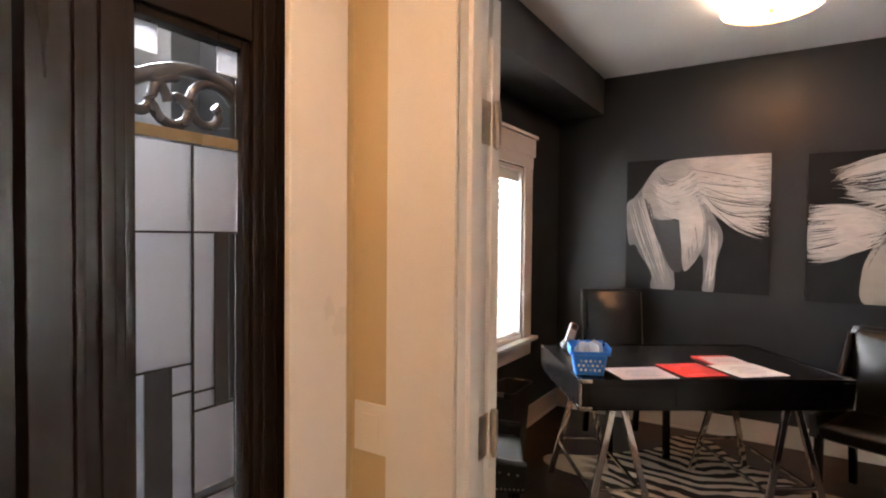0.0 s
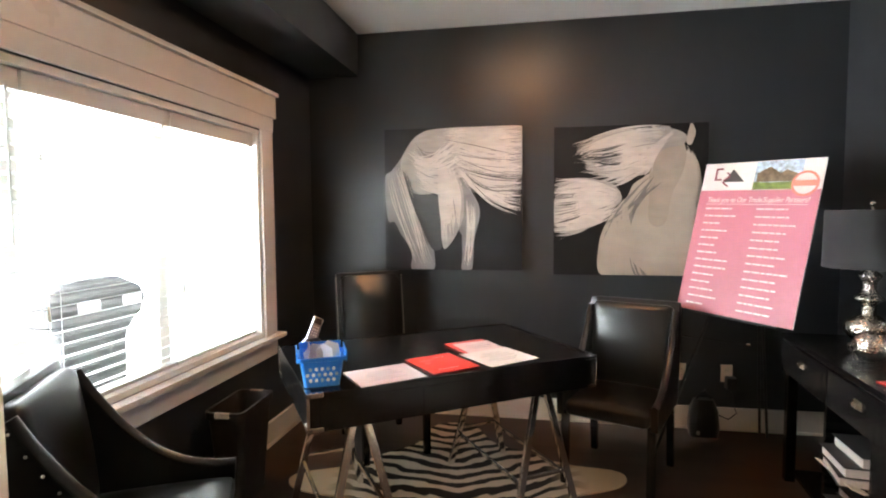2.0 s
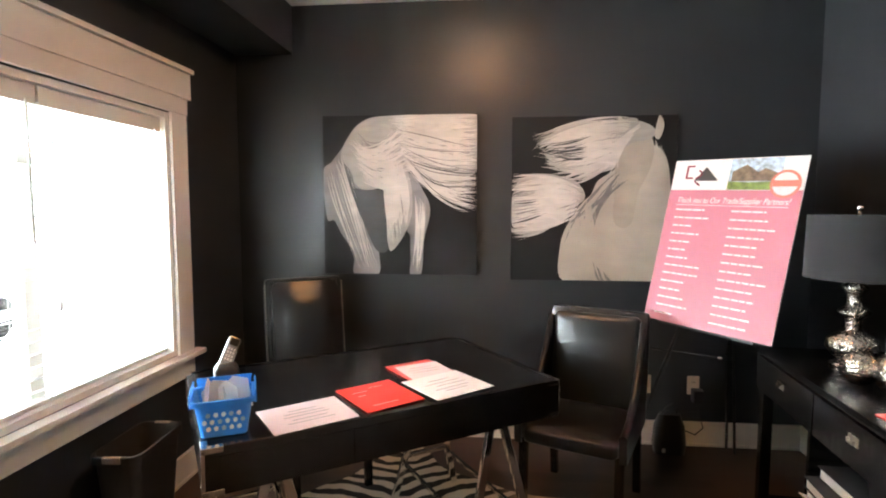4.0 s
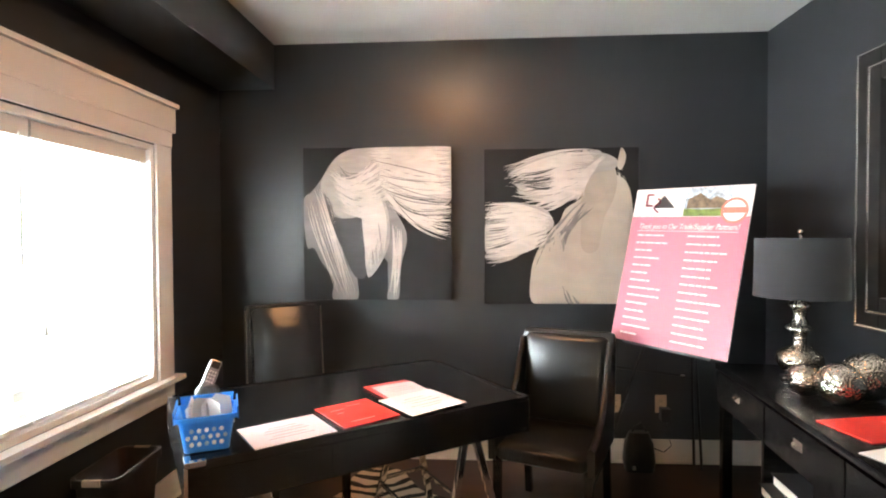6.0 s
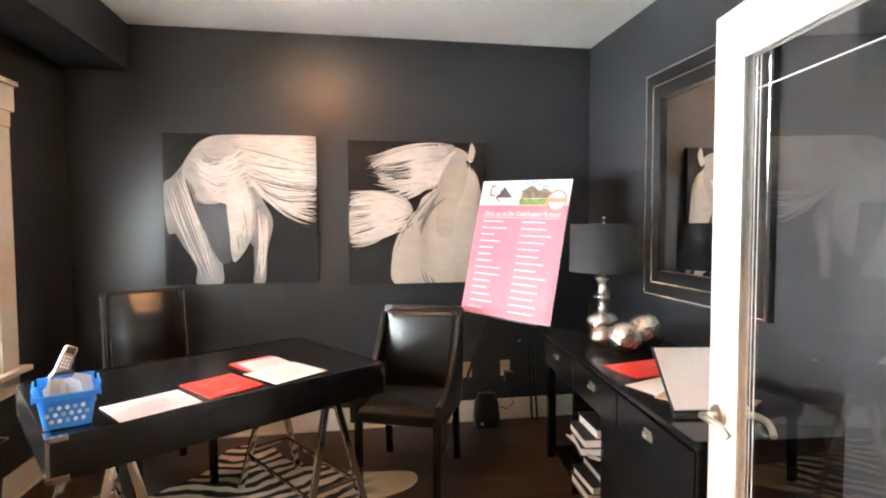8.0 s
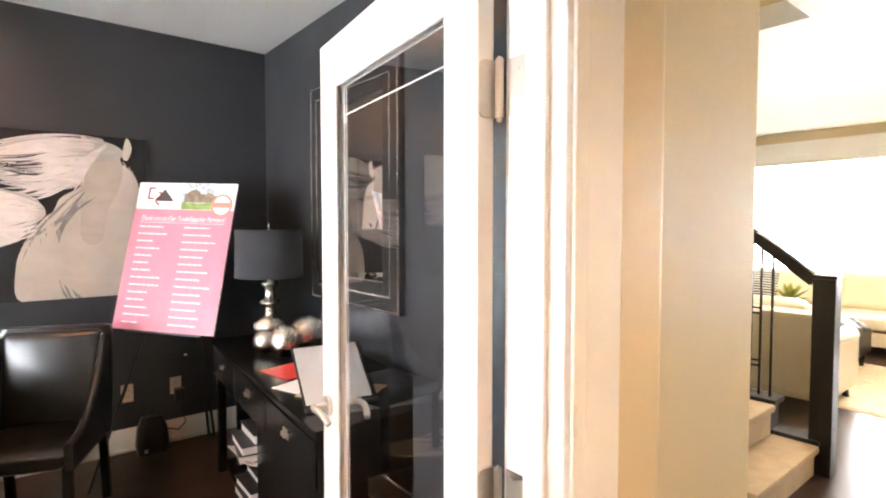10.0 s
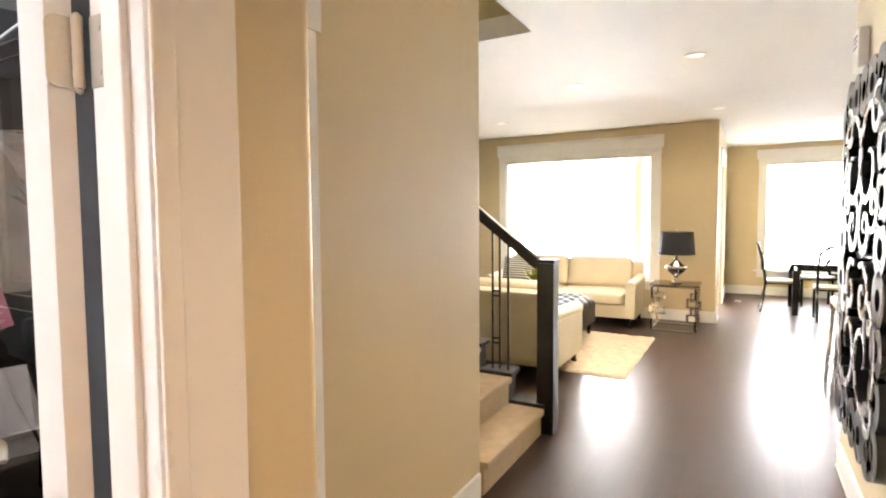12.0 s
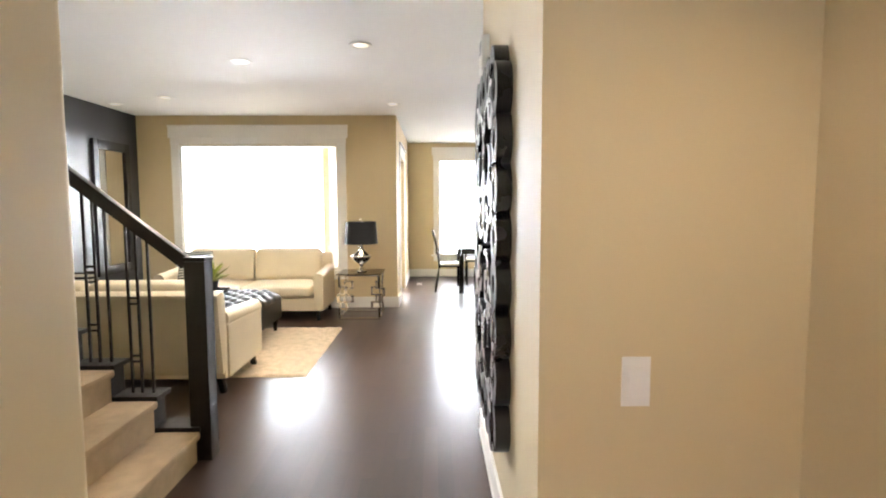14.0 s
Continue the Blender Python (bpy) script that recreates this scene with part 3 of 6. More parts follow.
part("moulding", bm, DOOR_WOOD, fd)
bm = bmesh.new()
box(bm, -0.055, -0.005, -0.59, 0.57, 0.02, 2.10, 0.003)
for a, b in ((-0.45, 0.0), (0.06, 0.46)):
    for c, d in ((0.2, 0.9), (1.05, 1.9)):
        box(bm, -0.005, 0.006, a, b, c, d, 0.005)
part("door_leaf", bm, DOOR_WOOD, fd)
FROST = glass("frosted_glass", 0.55, (0.90, 0.90, 0.96))
pane = bmesh.new()
box(pane, -0.014, -0.009, G0, G1, 0.47, 1.83)
p = part("pane", pane, CLEAR, fd, "clear outer glass")
p.visible_shadow = False
V = 0.848          # middle lead line
LITES = ((G0, V - 0.002, 1.46, 1.622), (V + 0.002, G1, 1.46, 1.622), (G0, V - 0.002, 1.21, 1.456), (V + 0.002, 0.894, 1.152, 1.456), (0.806, V - 0.002, 1.157, 1.206), (0.806, V - 0.002, 0.94, 1.153),
         (V + 0.002, 0.894, 1.116, 1.148), (V + 0.002, 0.938, 0.955, 1.112), (0.806, 0.938, 0.75, 0.936), (0.76, 0.938, 0.5, 0.746), (G0 + 0.001, G0 + 0.045, 1.775, 1.825), (G1 - 0.045, G1 - 0.001, 1.775, 1.825))
for a, b, c, d in LITES:
    bm = bmesh.new()
    box(bm, -0.008, -0.004, a, b, c, d)
    q = part("frosted_lite", bm, FROST, fd, "pale frosted glass piece")
    q.visible_shadow = False
for a, b, c, d in ((0.898, 0.926, 1.115, 1.456), (0.757, 0.803, 0.94, 1.205)):
    bm = bmesh.new()
    box(bm, -0.008, -0.003, a, b, c, d)
    part("dark_lite", bm, BLACK_PLASTIC, fd, "dark glass piece")
for y, z0, z1 in ((V, 0.47, 1.624), (0.804, 0.75, 1.208), (0.896, 1.114, 1.458)):
    bm = bmesh.new()
    box(bm, -0.0095, -0.001, y - 0.002, y + 0.002, z0, z1)
    part("came", bm, BLACK_PLASTIC, fd, "dark lead came between the lites")
for a, b, z in ((G0, G1, 1.458), (G0, V, 1.208), (0.804, V, 1.155), (V, 0.896, 1.15), (V, 0.938, 1.114), (G0, G1, 0.938), (G0, G1, 0.748)):
    bm = bmesh.new()
    box(bm, -0.0095, -0.0015, a, b, z - 0.002, z + 0.002)
    part("came", bm, BLACK_PLASTIC, fd)
# reflection in the glass, modelled as a solid tan strip
bm = bmesh.new()
box(bm, -0.012, -0.001, G0, G1, 1.626, 1.648, 0.002)
part("tan_band", bm, material("tan_reflection_strip", (0.20, 0.16, 0.09), 0.3, var=0.15), fd, "tan strip standing for a reflection across the glass")
# scrolled ironwork of the door outside, with a curved hood over it
IRON_GREY = material("grey_wrought_iron", (0.09, 0.095, 0.11), 0.3, 0.6, var=0.2)
for cy, cz, r, k0 in ((0.765, 1.70, 0.05, 0.0), (0.83, 1.695, 0.055, 1.5), (0.90, 1.70, 0.06, 0.4)):
    bm = bmesh.new()
    tube(bm, [(-0.03, cy + r * (1 - k / 26) * math.cos(k0 + k * 0.35), cz + r * (1 - k / 26) * math.sin(k0 + k * 0.35)) for k in range(20)], 0.010, 8)
    part("scroll", bm, IRON_GREY, fd, "grey scrolled ironwork behind the upper glass")
bm = bmesh.new()
tube(bm, [(-0.032, 0.73 + 0.225 * k / 12, 1.685 + 0.085 * math.sin(math.pi * (0.12 + 0.6 * k / 12))) for k in range(13)], 0.014, 8)
part("arched_bar", bm, IRON_GREY, fd)
# casing of the front door on the entry side
bm = bmesh.new()
box(bm, DOORX + 0.001, DOORX + 0.02, 1.022, 1.198, 0, 2.12, 0.004)
box(bm, DOORX + 0.001, DOORX + 0.02, -0.75, -0.61, 0, 2.12, 0.004)
box(bm, DOORX + 0.001, DOORX + 0.024, -0.76, 1.21, 2.1205, 2.26, 0.004)
structure("front_door_casing", bm, WHITE_TRIM, "white painted casing of the front door", "door frame")


def switch_plate(m, w, h, label):
    """A plate with one wide rocker."""
    t = thing("light_switch", label, "switch", m)
    bm = bmesh.new()
    box(bm, -w / 2, w / 2, -0.006, 0, -h / 2, h / 2, 0.002)
    part("cover_plate", bm, WHITE_TRIM, t)
    bm = bmesh.new()
    box(bm, -0.017 * w / 0.07, 0.017 * w / 0.07, -0.01, -0.0062, -0.033 * h / 0.114, 0.033 * h / 0.114, 0.0015)
    part("rocker", bm, WHITE_TRIM, t)
    return t


switch_plate(pose(-0.555, NEAR - 0.001, 0.99), 0.104, 0.12, "white rocker switch plate on the beige entry wall")
switch_plate(pose(2.899, -0.268, 0.955, 0, 0, -90), 0.085, 0.15, "white rocker switch plate on the beige wall")


# ---- office ----
def smooth_loop(pts, n=6):
    """A closed soft outline through control points."""
    out = []
    k = len(pts)
    for i in range(k):
        p0, p1, p2, p3 = (Vector(pts[(i + j - 1) % k]) for j in range(4))
        for s in range(n):
            t = s / n
            out.append(0.5 * ((2 * p1) + (p2 - p0) * t + (2 * p0 - 5 * p1 + 4 * p2 - p3) * t * t + (3 * p1 - p0 - 3 * p2 + p3) * t * t * t))
    return out


def paint(name, tone, streak=26.0, amount=0.35):
    """Oil paint laid on in long strokes."""
    m = material(name, tone, 0.5, var=0.05, bump=0.0)
    n, l = m.node_tree.nodes, m.node_tree.links
    tc, mp, no = n.new("ShaderNodeTexCoord"), n.new("ShaderNodeMapping"), n.new("ShaderNodeTexNoise")
    mp.inputs["Scale"].default_value = (streak * 0.25, 1, streak)
    mp.inputs["Rotation"].default_value = (0, 0.9, 0)
    no.inputs["Scale"].default_value, no.inputs["Detail"].default_value, no.inputs["Distortion"].default_value = 1.0, 6, 1.2
    soft = n.new("ShaderNodeTexNoise")
    soft.inputs["Scale"].default_value = 5.0
    l.new(tc.outputs["Object"], mp.inputs[0])
    l.new(mp.outputs[0], no.inputs["Vector"])
    l.new(tc.outputs["Object"], soft.inputs["Vector"])
    av = n.new("ShaderNodeMath")
    av.operation = "MULTIPLY_ADD"
    l.new(soft.outputs[0], av.inputs[0])
    av.inputs[1].default_value = 1.3
    l.new(no.outputs[0], av.inputs[2])
    r = n.new("ShaderNodeMapRange")
    r.inputs["From Min"].default_value, r.inputs["From Max"].default_value = 0.7, 1.6
    r.inputs["To Min"].default_value, r.inputs["To Max"].default_value = 1 - amount, 1 + amount * 0.6
    l.new(av.outputs[0], r.inputs[0])
    sc = n.new("ShaderNodeVectorMath")
    sc.operation = "SCALE"
    sc.inputs[0].default_value = tone
    l.new(r.outputs[0], sc.inputs["Scale"])
    l.new(sc.outputs[0], n["Principled BSDF"].inputs["Base Color"])
    return m


PAINT_WHITE = paint("white_brushed_paint", (0.44, 0.42, 0.395), 18, 0.28)
PAINT_BRIGHT = paint("bright_brushed_paint", (0.68, 0.64, 0.60), amount=0.25)
PAINT_GREY = paint("grey_brushed_paint", (0.26, 0.255, 0.255), 9, 0.45)
PAINT_SHADE = paint("shadow_brushed_paint", (0.05, 0.05, 0.053), amount=0.4)
PAINT_CREAM = paint("cream_brushed_paint", (0.54, 0.495, 0.43), 6, 0.18)


PAINT_DUSK = paint("dusk_brushed_paint", (0.22, 0.215, 0.21), 10, 0.4)
PAINT_TAUPE = paint("taupe_brushed_paint", (0.46, 0.415, 0.35), 8, 0.25)


def canvas(x0, z0, label, layers, strokes, seed):
    """A square gallery canvas; layers of soft pale shapes and long brush strokes. Shapes use a unit square."""
    S, T = 0.98, 1.0
    c = thing("canvas_painting", label, "painting", pose(x0, PIC - 0.001, z0), "pair of canvases")
    bm = bmesh.new()
    box(bm, 0, S, -0.04, -0.001, 0, T, 0.003)
    part("canvas", bm, CANVAS_DARK, c, "dark painted canvas on a deep stretcher")
    d = -0.0405
    for name, mat, outline in layers:
        d -= 0.0012
        pts = [(min(max(p.x, 0.002), 0.998) * S, min(max(p.y, 0.002), 0.998) * T) for p in smooth_loop(outline)]
        clean = [p for i, p in enumerate(pts) if (Vector(p) - Vector(pts[i - 1])).length > 1e-5]
        bm = bmesh.new()
        face = bm.faces.new([bm.verts.new((x, d, z)) for x, z in clean])
        bmesh.ops.triangulate(bm, faces=[face])
        part(name, bm, mat, c)
    d -= 0.0012
    rnd = random.Random(seed)
    for mat, jobs in strokes:
        bm = bmesh.new()
        for a, b, m, n, spread, width in jobs:
            for _ in range(n * 2):
                j = lambda s: Vector((rnd.gauss(0, s), rnd.gauss(0, s)))
                k = rnd.random()
                p0, p2 = Vector(a[0]).lerp(Vector(a[1]), k) + j(spread * 0.7), Vector(b[0]).lerp(Vector(b[1]), k) + j(spread * 1.6)
                p1 = Vector(m[0]).lerp(Vector(m[1]), k) + j(spread * 0.6)
                q = [p0 * (1 - t) ** 2 + p1 * 2 * t * (1 - t) + p2 * t * t for t in [i / 12 for i in range(13)]]
                w = width * rnd.choice((0.3, 0.6, 1.0, 1.8))
                side = []
                for i, p in enumerate(q):
                    dr = (q[min(i + 1, 12)] - q[max(i - 1, 0)]).normalized()
                    side.append((p, Vector((-dr.y, dr.x)) * w * math.sin(math.pi * (i + 0.25) / 12.5)))
                lo = [bm.verts.new((min(max(p.x - s.x, 0.003), 0.997) * S, d, min(max(p.y - s.y, 0.003), 0.997) * T)) for p, s in side]
                hi = [bm.verts.new((min(max(p.x + s.x, 0.003), 0.997) * S, d, min(max(p.y + s.y, 0.003), 0.997) * T)) for p, s in side]
                for i in range(12):
                    bm.faces.new((lo[i], lo[i + 1], hi[i + 1], hi[i]))
                d -= 0.000004
        part("brush_stroke", bm, mat, c)["kind"] = "stuff"
    return c


canvas(-0.763, 1.06, "square dark canvas with sweeping white painted forms", [
    ("painted_form", PAINT_GREY, [(0.0, 0.645), (0.054, 0.71), (0.12, 0.79), (0.19, 0.90), (0.257, 0.96), (0.365, 0.993), (0.52, 0.97), (0.48, 0.82), (0.34, 0.70), (0.20, 0.62), (0.20, 0.44), (0.28, 0.28), (0.355, 0.15), (0.36, 0.0), (0.20, 0.0), (0.20, 0.13), (0.12, 0.25), (0.07, 0.34), (0.02, 0.36)]),
    ("painted_form", PAINT_GREY, [(0.56, 0.64), (0.66, 0.52), (0.70, 0.40), (0.66, 0.22), (0.64, 0.005), (0.565, 0.01), (0.59, 0.2), (0.52, 0.35)]),
    ("painted_form", PAINT_WHITE, [(0.12, 0.76), (0.19, 0.89), (0.26, 0.955), (0.365, 0.99), (0.6, 0.998), (0.95, 0.998), (0.998, 0.95), (0.998, 0.66), (0.86, 0.60), (0.72, 0.62), (0.60, 0.66), (0.46, 0.58), (0.32, 0.535), (0.24, 0.55), (0.17, 0.63)]),
    ("painted_form", PAINT_SHADE, [(0.19, 0.54), (0.26, 0.535), (0.40, 0.52), (0.41, 0.36), (0.425, 0.17), (0.37, 0.14), (0.32, 0.20), (0.24, 0.40)]),
    ("painted_form", PAINT_DUSK, [(0.14, 0.70), (0.20, 0.62), (0.19, 0.53), (0.24, 0.38), (0.20, 0.44), (0.155, 0.56)]),
    ("painted_form", PAINT_DUSK, [(0.35, 0.82), (0.37, 0.74), (0.32, 0.71), (0.33, 0.77)]),
    ("painted_form", PAINT_WHITE, [(0.38, 0.78), (0.50, 0.74), (0.57, 0.60), (0.585, 0.40), (0.53, 0.25), (0.45, 0.15), (0.425, 0.20), (0.415, 0.36), (0.40, 0.54)]),
], [
    (PAINT_DUSK, [(((0.52, 0.96), (0.62, 0.66)), ((1.0, 0.88), (1.0, 0.55)), ((0.68, 0.86), (0.70, 0.50)), 16, 0.02, 0.009), (((0.22, 0.90), (0.32, 0.64)), ((0.52, 0.92), (0.54, 0.62)), ((0.30, 0.76), (0.42, 0.54)), 14, 0.02, 0.004),
                  (((0.42, 0.6), (0.5, 0.62)), ((0.44, 0.22), (0.55, 0.38)), ((0.42, 0.4), (0.58, 0.5)), 12, 0.01, 0.005)]),
    (PAINT_BRIGHT, [(((0.46, 0.98), (0.56, 0.68)), ((1.0, 0.97), (1.0, 0.50)), ((0.70, 1.0), (0.70, 0.46)), 80, 0.02, 0.0048), (((0.52, 0.72), (0.62, 0.64)), ((0.98, 0.52), (0.97, 0.40)), ((0.72, 0.56), (0.74, 0.44)), 18, 0.012, 0.003),
                   (((0.2, 0.86), (0.26, 0.62)), ((0.55, 0.95), (0.56, 0.56)), ((0.3, 0.70), (0.42, 0.49)), 44, 0.02, 0.004),
                   (((0.40, 0.75), (0.5, 0.72)), ((0.43, 0.2), (0.56, 0.35)), ((0.40, 0.5), (0.60, 0.5)), 26, 0.012, 0.005), (((0.02, 0.62), (0.14, 0.76)), ((0.22, 0.05), (0.33, 0.05)), ((0.04, 0.42), (0.26, 0.4)), 8, 0.012, 0.004), (((0.60, 0.5), (0.66, 0.46)), ((0.59, 0.05), (0.63, 0.04)), ((0.62, 0.3), (0.68, 0.3)), 10, 0.008, 0.004)]),
    (PAINT_SHADE, [(((0.45, 0.92), (0.6, 0.66)), ((0.98, 0.84), (0.97, 0.50)), ((0.70, 0.88), (0.72, 0.46)), 7, 0.02, 0.0022), (((0.15, 0.7), (0.2, 0.62)), ((0.3, 0.3), (0.34, 0.2)), ((0.18, 0.5), (0.22, 0.44)), 6, 0.008, 0.003)]),
], 3)
canvas(0.427, 1.035, "square dark canvas with flowing cream and white painted forms", [
    ("painted_form", PAINT_CREAM, [(0.325, 0.0), (0.305, 0.195), (0.347, 0.34), (0.44, 0.48), (0.493, 0.53), (0.53, 0.61), (0.625, 0.675), (0.80, 0.82), (0.90, 0.80), (0.95, 0.70), (0.97, 0.5), (0.98, 0.3), (0.98, 0.0), (0.6, 0.0)]),
    ("painted_form", PAINT_WHITE, [(0.76, 0.975), (0.60, 0.97), (0.47, 0.955), (0.41, 0.91), (0.40, 0.86), (0.44, 0.80), (0.36, 0.745), (0.37, 0.68), (0.45, 0.635), (0.55, 0.66), (0.635, 0.695), (0.69, 0.82)]),
    ("painted_form", PAINT_WHITE, [(0.453, 0.506), (0.41, 0.60), (0.31, 0.64), (0.19, 0.59), (0.10, 0.555), (0.005, 0.51), (0.005, 0.345), (0.12, 0.315), (0.25, 0.355), (0.36, 0.43)]),
    ("painted_form", PAINT_TAUPE, [(0.60, 0.92), (0.66, 0.945), (0.80, 0.92), (0.86, 0.82), (0.84, 0.68), (0.77, 0.53), (0.745, 0.37), (0.69, 0.325), (0.64, 0.35), (0.625, 0.42), (0.635, 0.58), (0.63, 0.75)]),
    ("painted_form", PAINT_WHITE, [(0.64, 0.93), (0.76, 0.965), (0.86, 0.92), (0.84, 0.86), (0.74, 0.84), (0.66, 0.80), (0.62, 0.84)]),
    ("painted_form", PAINT_CREAM, [(0.645, 0.995), (0.71, 0.93), (0.655, 0.90)]),
    ("painted_form", PAINT_CREAM, [(0.86, 0.88), (0.885, 0.995), (0.915, 0.94), (0.89, 0.86)]),
    ("painted_form", PAINT_DUSK, [(0.50, 0.19), (0.53, 0.11), (0.60, 0.03), (0.62, 0.0), (0.55, 0.0), (0.52, 0.06)]),
], [
    (PAINT_WHITE, [(((0.62, 0.96), (0.48, 0.86)), ((0.15, 0.86), (0.20, 0.82)), ((0.40, 1.0), (0.36, 0.84)), 26, 0.014, 0.006), (((0.50, 0.80), (0.46, 0.66)), ((0.18, 0.78), (0.26, 0.70)), ((0.34, 0.74), (0.34, 0.66)), 24, 0.014, 0.006),
                   (((0.36, 0.62), (0.26, 0.58)), ((0.01, 0.62), (0.01, 0.54)), ((0.20, 0.67), (0.16, 0.56)), 18, 0.012, 0.006), (((0.36, 0.43), (0.26, 0.36)), ((0.01, 0.34), (0.02, 0.26)), ((0.20, 0.30), (0.18, 0.26)), 16, 0.012, 0.004)]),
    (PAINT_DUSK, [(((0.64, 0.93), (0.60, 0.74)), ((0.30, 0.84), (0.40, 0.66)), ((0.46, 0.92), (0.48, 0.64)), 18, 0.02, 0.0035), (((0.42, 0.55), (0.40, 0.45)), ((0.03, 0.54), (0.03, 0.34)), ((0.24, 0.62), (0.22, 0.32)), 14, 0.02, 0.004),
                  (((0.62, 0.66), (0.68, 0.62)), ((0.36, 0.30), (0.44, 0.2)), ((0.46, 0.5), (0.52, 0.4)), 6, 0.03, 0.006)]),
    (PAINT_BRIGHT, [(((0.72, 0.96), (0.62, 0.72)), ((0.20, 0.86), (0.36, 0.64)), ((0.46, 1.0), (0.46, 0.6)), 70, 0.018, 0.0042), (((0.43, 0.56), (0.4, 0.42)), ((0.01, 0.60), (0.01, 0.30)), ((0.26, 0.66), (0.22, 0.29)), 60, 0.018, 0.0045),
                   (((0.78, 0.95), (0.68, 0.82)), ((0.62, 0.82), (0.58, 0.66)), ((0.68, 0.88), (0.62, 0.72)), 22, 0.01, 0.004)]),
    (PAINT_CREAM, [(((0.87, 0.84), (0.92, 0.76)), ((0.78, 0.42), (0.88, 0.4)), ((0.90, 0.66), (0.92, 0.55)), 18, 0.012, 0.006), (((0.38, 0.35), (0.5, 0.5)), ((0.34, 0.02), (0.6, 0.02)), ((0.36, 0.2), (0.52, 0.2)), 24, 0.02, 0.008)]),
    (PAINT_SHADE, [(((0.46, 0.90), (0.44, 0.70)), ((0.20, 0.85), (0.28, 0.71)), ((0.36, 0.86), (0.38, 0.70)), 10, 0.012, 0.0028), (((0.16, 0.58), (0.2, 0.36)), ((0.01, 0.57), (0.02, 0.30)), ((0.1, 0.56), (0.1, 0.32)), 6, 0.008, 0.0025)]),
], 8)

# desk: black tray-top box on two polished metal trestles
desk = thing("writing_desk", "black campaign desk with nickel corners on chrome trestles", "desk", pose(-0.192, 3.423, 0, 0, 0, 34.0))
DX, DY, DZ0, DZ1 = 0.667, 0.418, 0.635, 0.785
bm = bmesh.new()
box(bm, -DX, DX, -DY, DY, DZ0, DZ1 - 0.003, 0.003)
part("drawer_box", bm, BLACK_WOOD, desk)
bm = bmesh.new()
box(bm, -DX, DX, -DY, -DY + 0.022, DZ1 - 0.0028, DZ1, 0.001)
box(bm, -DX, DX, DY - 0.022, DY, DZ1 - 0.0028, DZ1, 0.001)
for s in (-1, 1):
    box(bm, min(s * DX, s * (DX - 0.022)), max(s * DX, s * (DX - 0.022)), -DY + 0.0225, DY - 0.0225, DZ1 - 0.0028, DZ1, 0.001)
part("raised_rim", bm, BLACK_WOOD, desk)
for a, b in ((-0.62, -0.215), (-0.205, 0.205), (0.215, 0.62)):
    bm = bmesh.new()
    box(bm, a, b, -DY - 0.004, -DY - 0.0005, DZ0 + 0.022, DZ1 - 0.03, 0.001)
    part("drawer_front", bm, BLACK_WOOD, desk)
for sx in (-1, 1):
    for sy in (-1, 1):
        for z0, z1 in ((DZ1 - 0.018, DZ1 + 0.0005), (DZ0 - 0.0015, DZ0 + 0.02)):
            bm = bmesh.new()
            box(bm, *sorted((sx * (DX + 0.002), sx * (DX - 0.06))), *sorted((sy * (DY + 0.002), sy * (DY - 0.02))), z0, z1, 0.002)
            box(bm, *sorted((sx * (DX + 0.002), sx * (DX - 0.02))), *sorted((sy * (DY + 0.002), sy * (DY - 0.06))), z0 + 0.0005, z1 + 0.0004, 0.002)
            part("corner_mount", bm, CHROME, desk, "polished nickel corner")
        bm = bmesh.new()
        box(bm, *sorted((sx * (DX + 0.0025), sx * (DX - 0.008))), *sorted((sy * (DY + 0.0025), sy * (DY - 0.008))), DZ0 + 0.0205, DZ1 - 0.0185, 0.001)
        part("corner_strip", bm, CHROME, desk)
for sx in (-1, 1):
    cx = sx * 0.44
    for sy in (-1, 1):
        for k in (-1, 1):
            bm = bmesh.new()
            bar(bm, (cx + k * 0.175, sy * 0.355, 0.0), (cx + k * 0.022, sy * 0.30, DZ0 - 0.0025), 0.032, 0.022, 0.003, up=(0, 1, 0))
            part("trestle_leg", bm, CHROME, desk)
        bm = bmesh.new()
        bar(bm, (cx - 0.115, sy * 0.336, 0.22), (cx + 0.115, sy * 0.336, 0.22), 0.016, 0.016, 0.002)
        part("stretcher", bm, CHROME, desk)
    bm = bmesh.new()
    box(bm, cx - 0.035, cx + 0.035, -0.33, 0.33, DZ0 - 0.03, DZ0 - 0.003, 0.003)
    part("trestle_top", bm, CHROME, desk)
    for k in (-1, 1):
        bm = bmesh.new()
        bar(bm, (cx + k * 0.13, -0.34, 0.19), (cx + k * 0.13, 0.34, 0.19), 0.016, 0.016, 0.002)
        part("stretcher", bm, CHROME, desk)


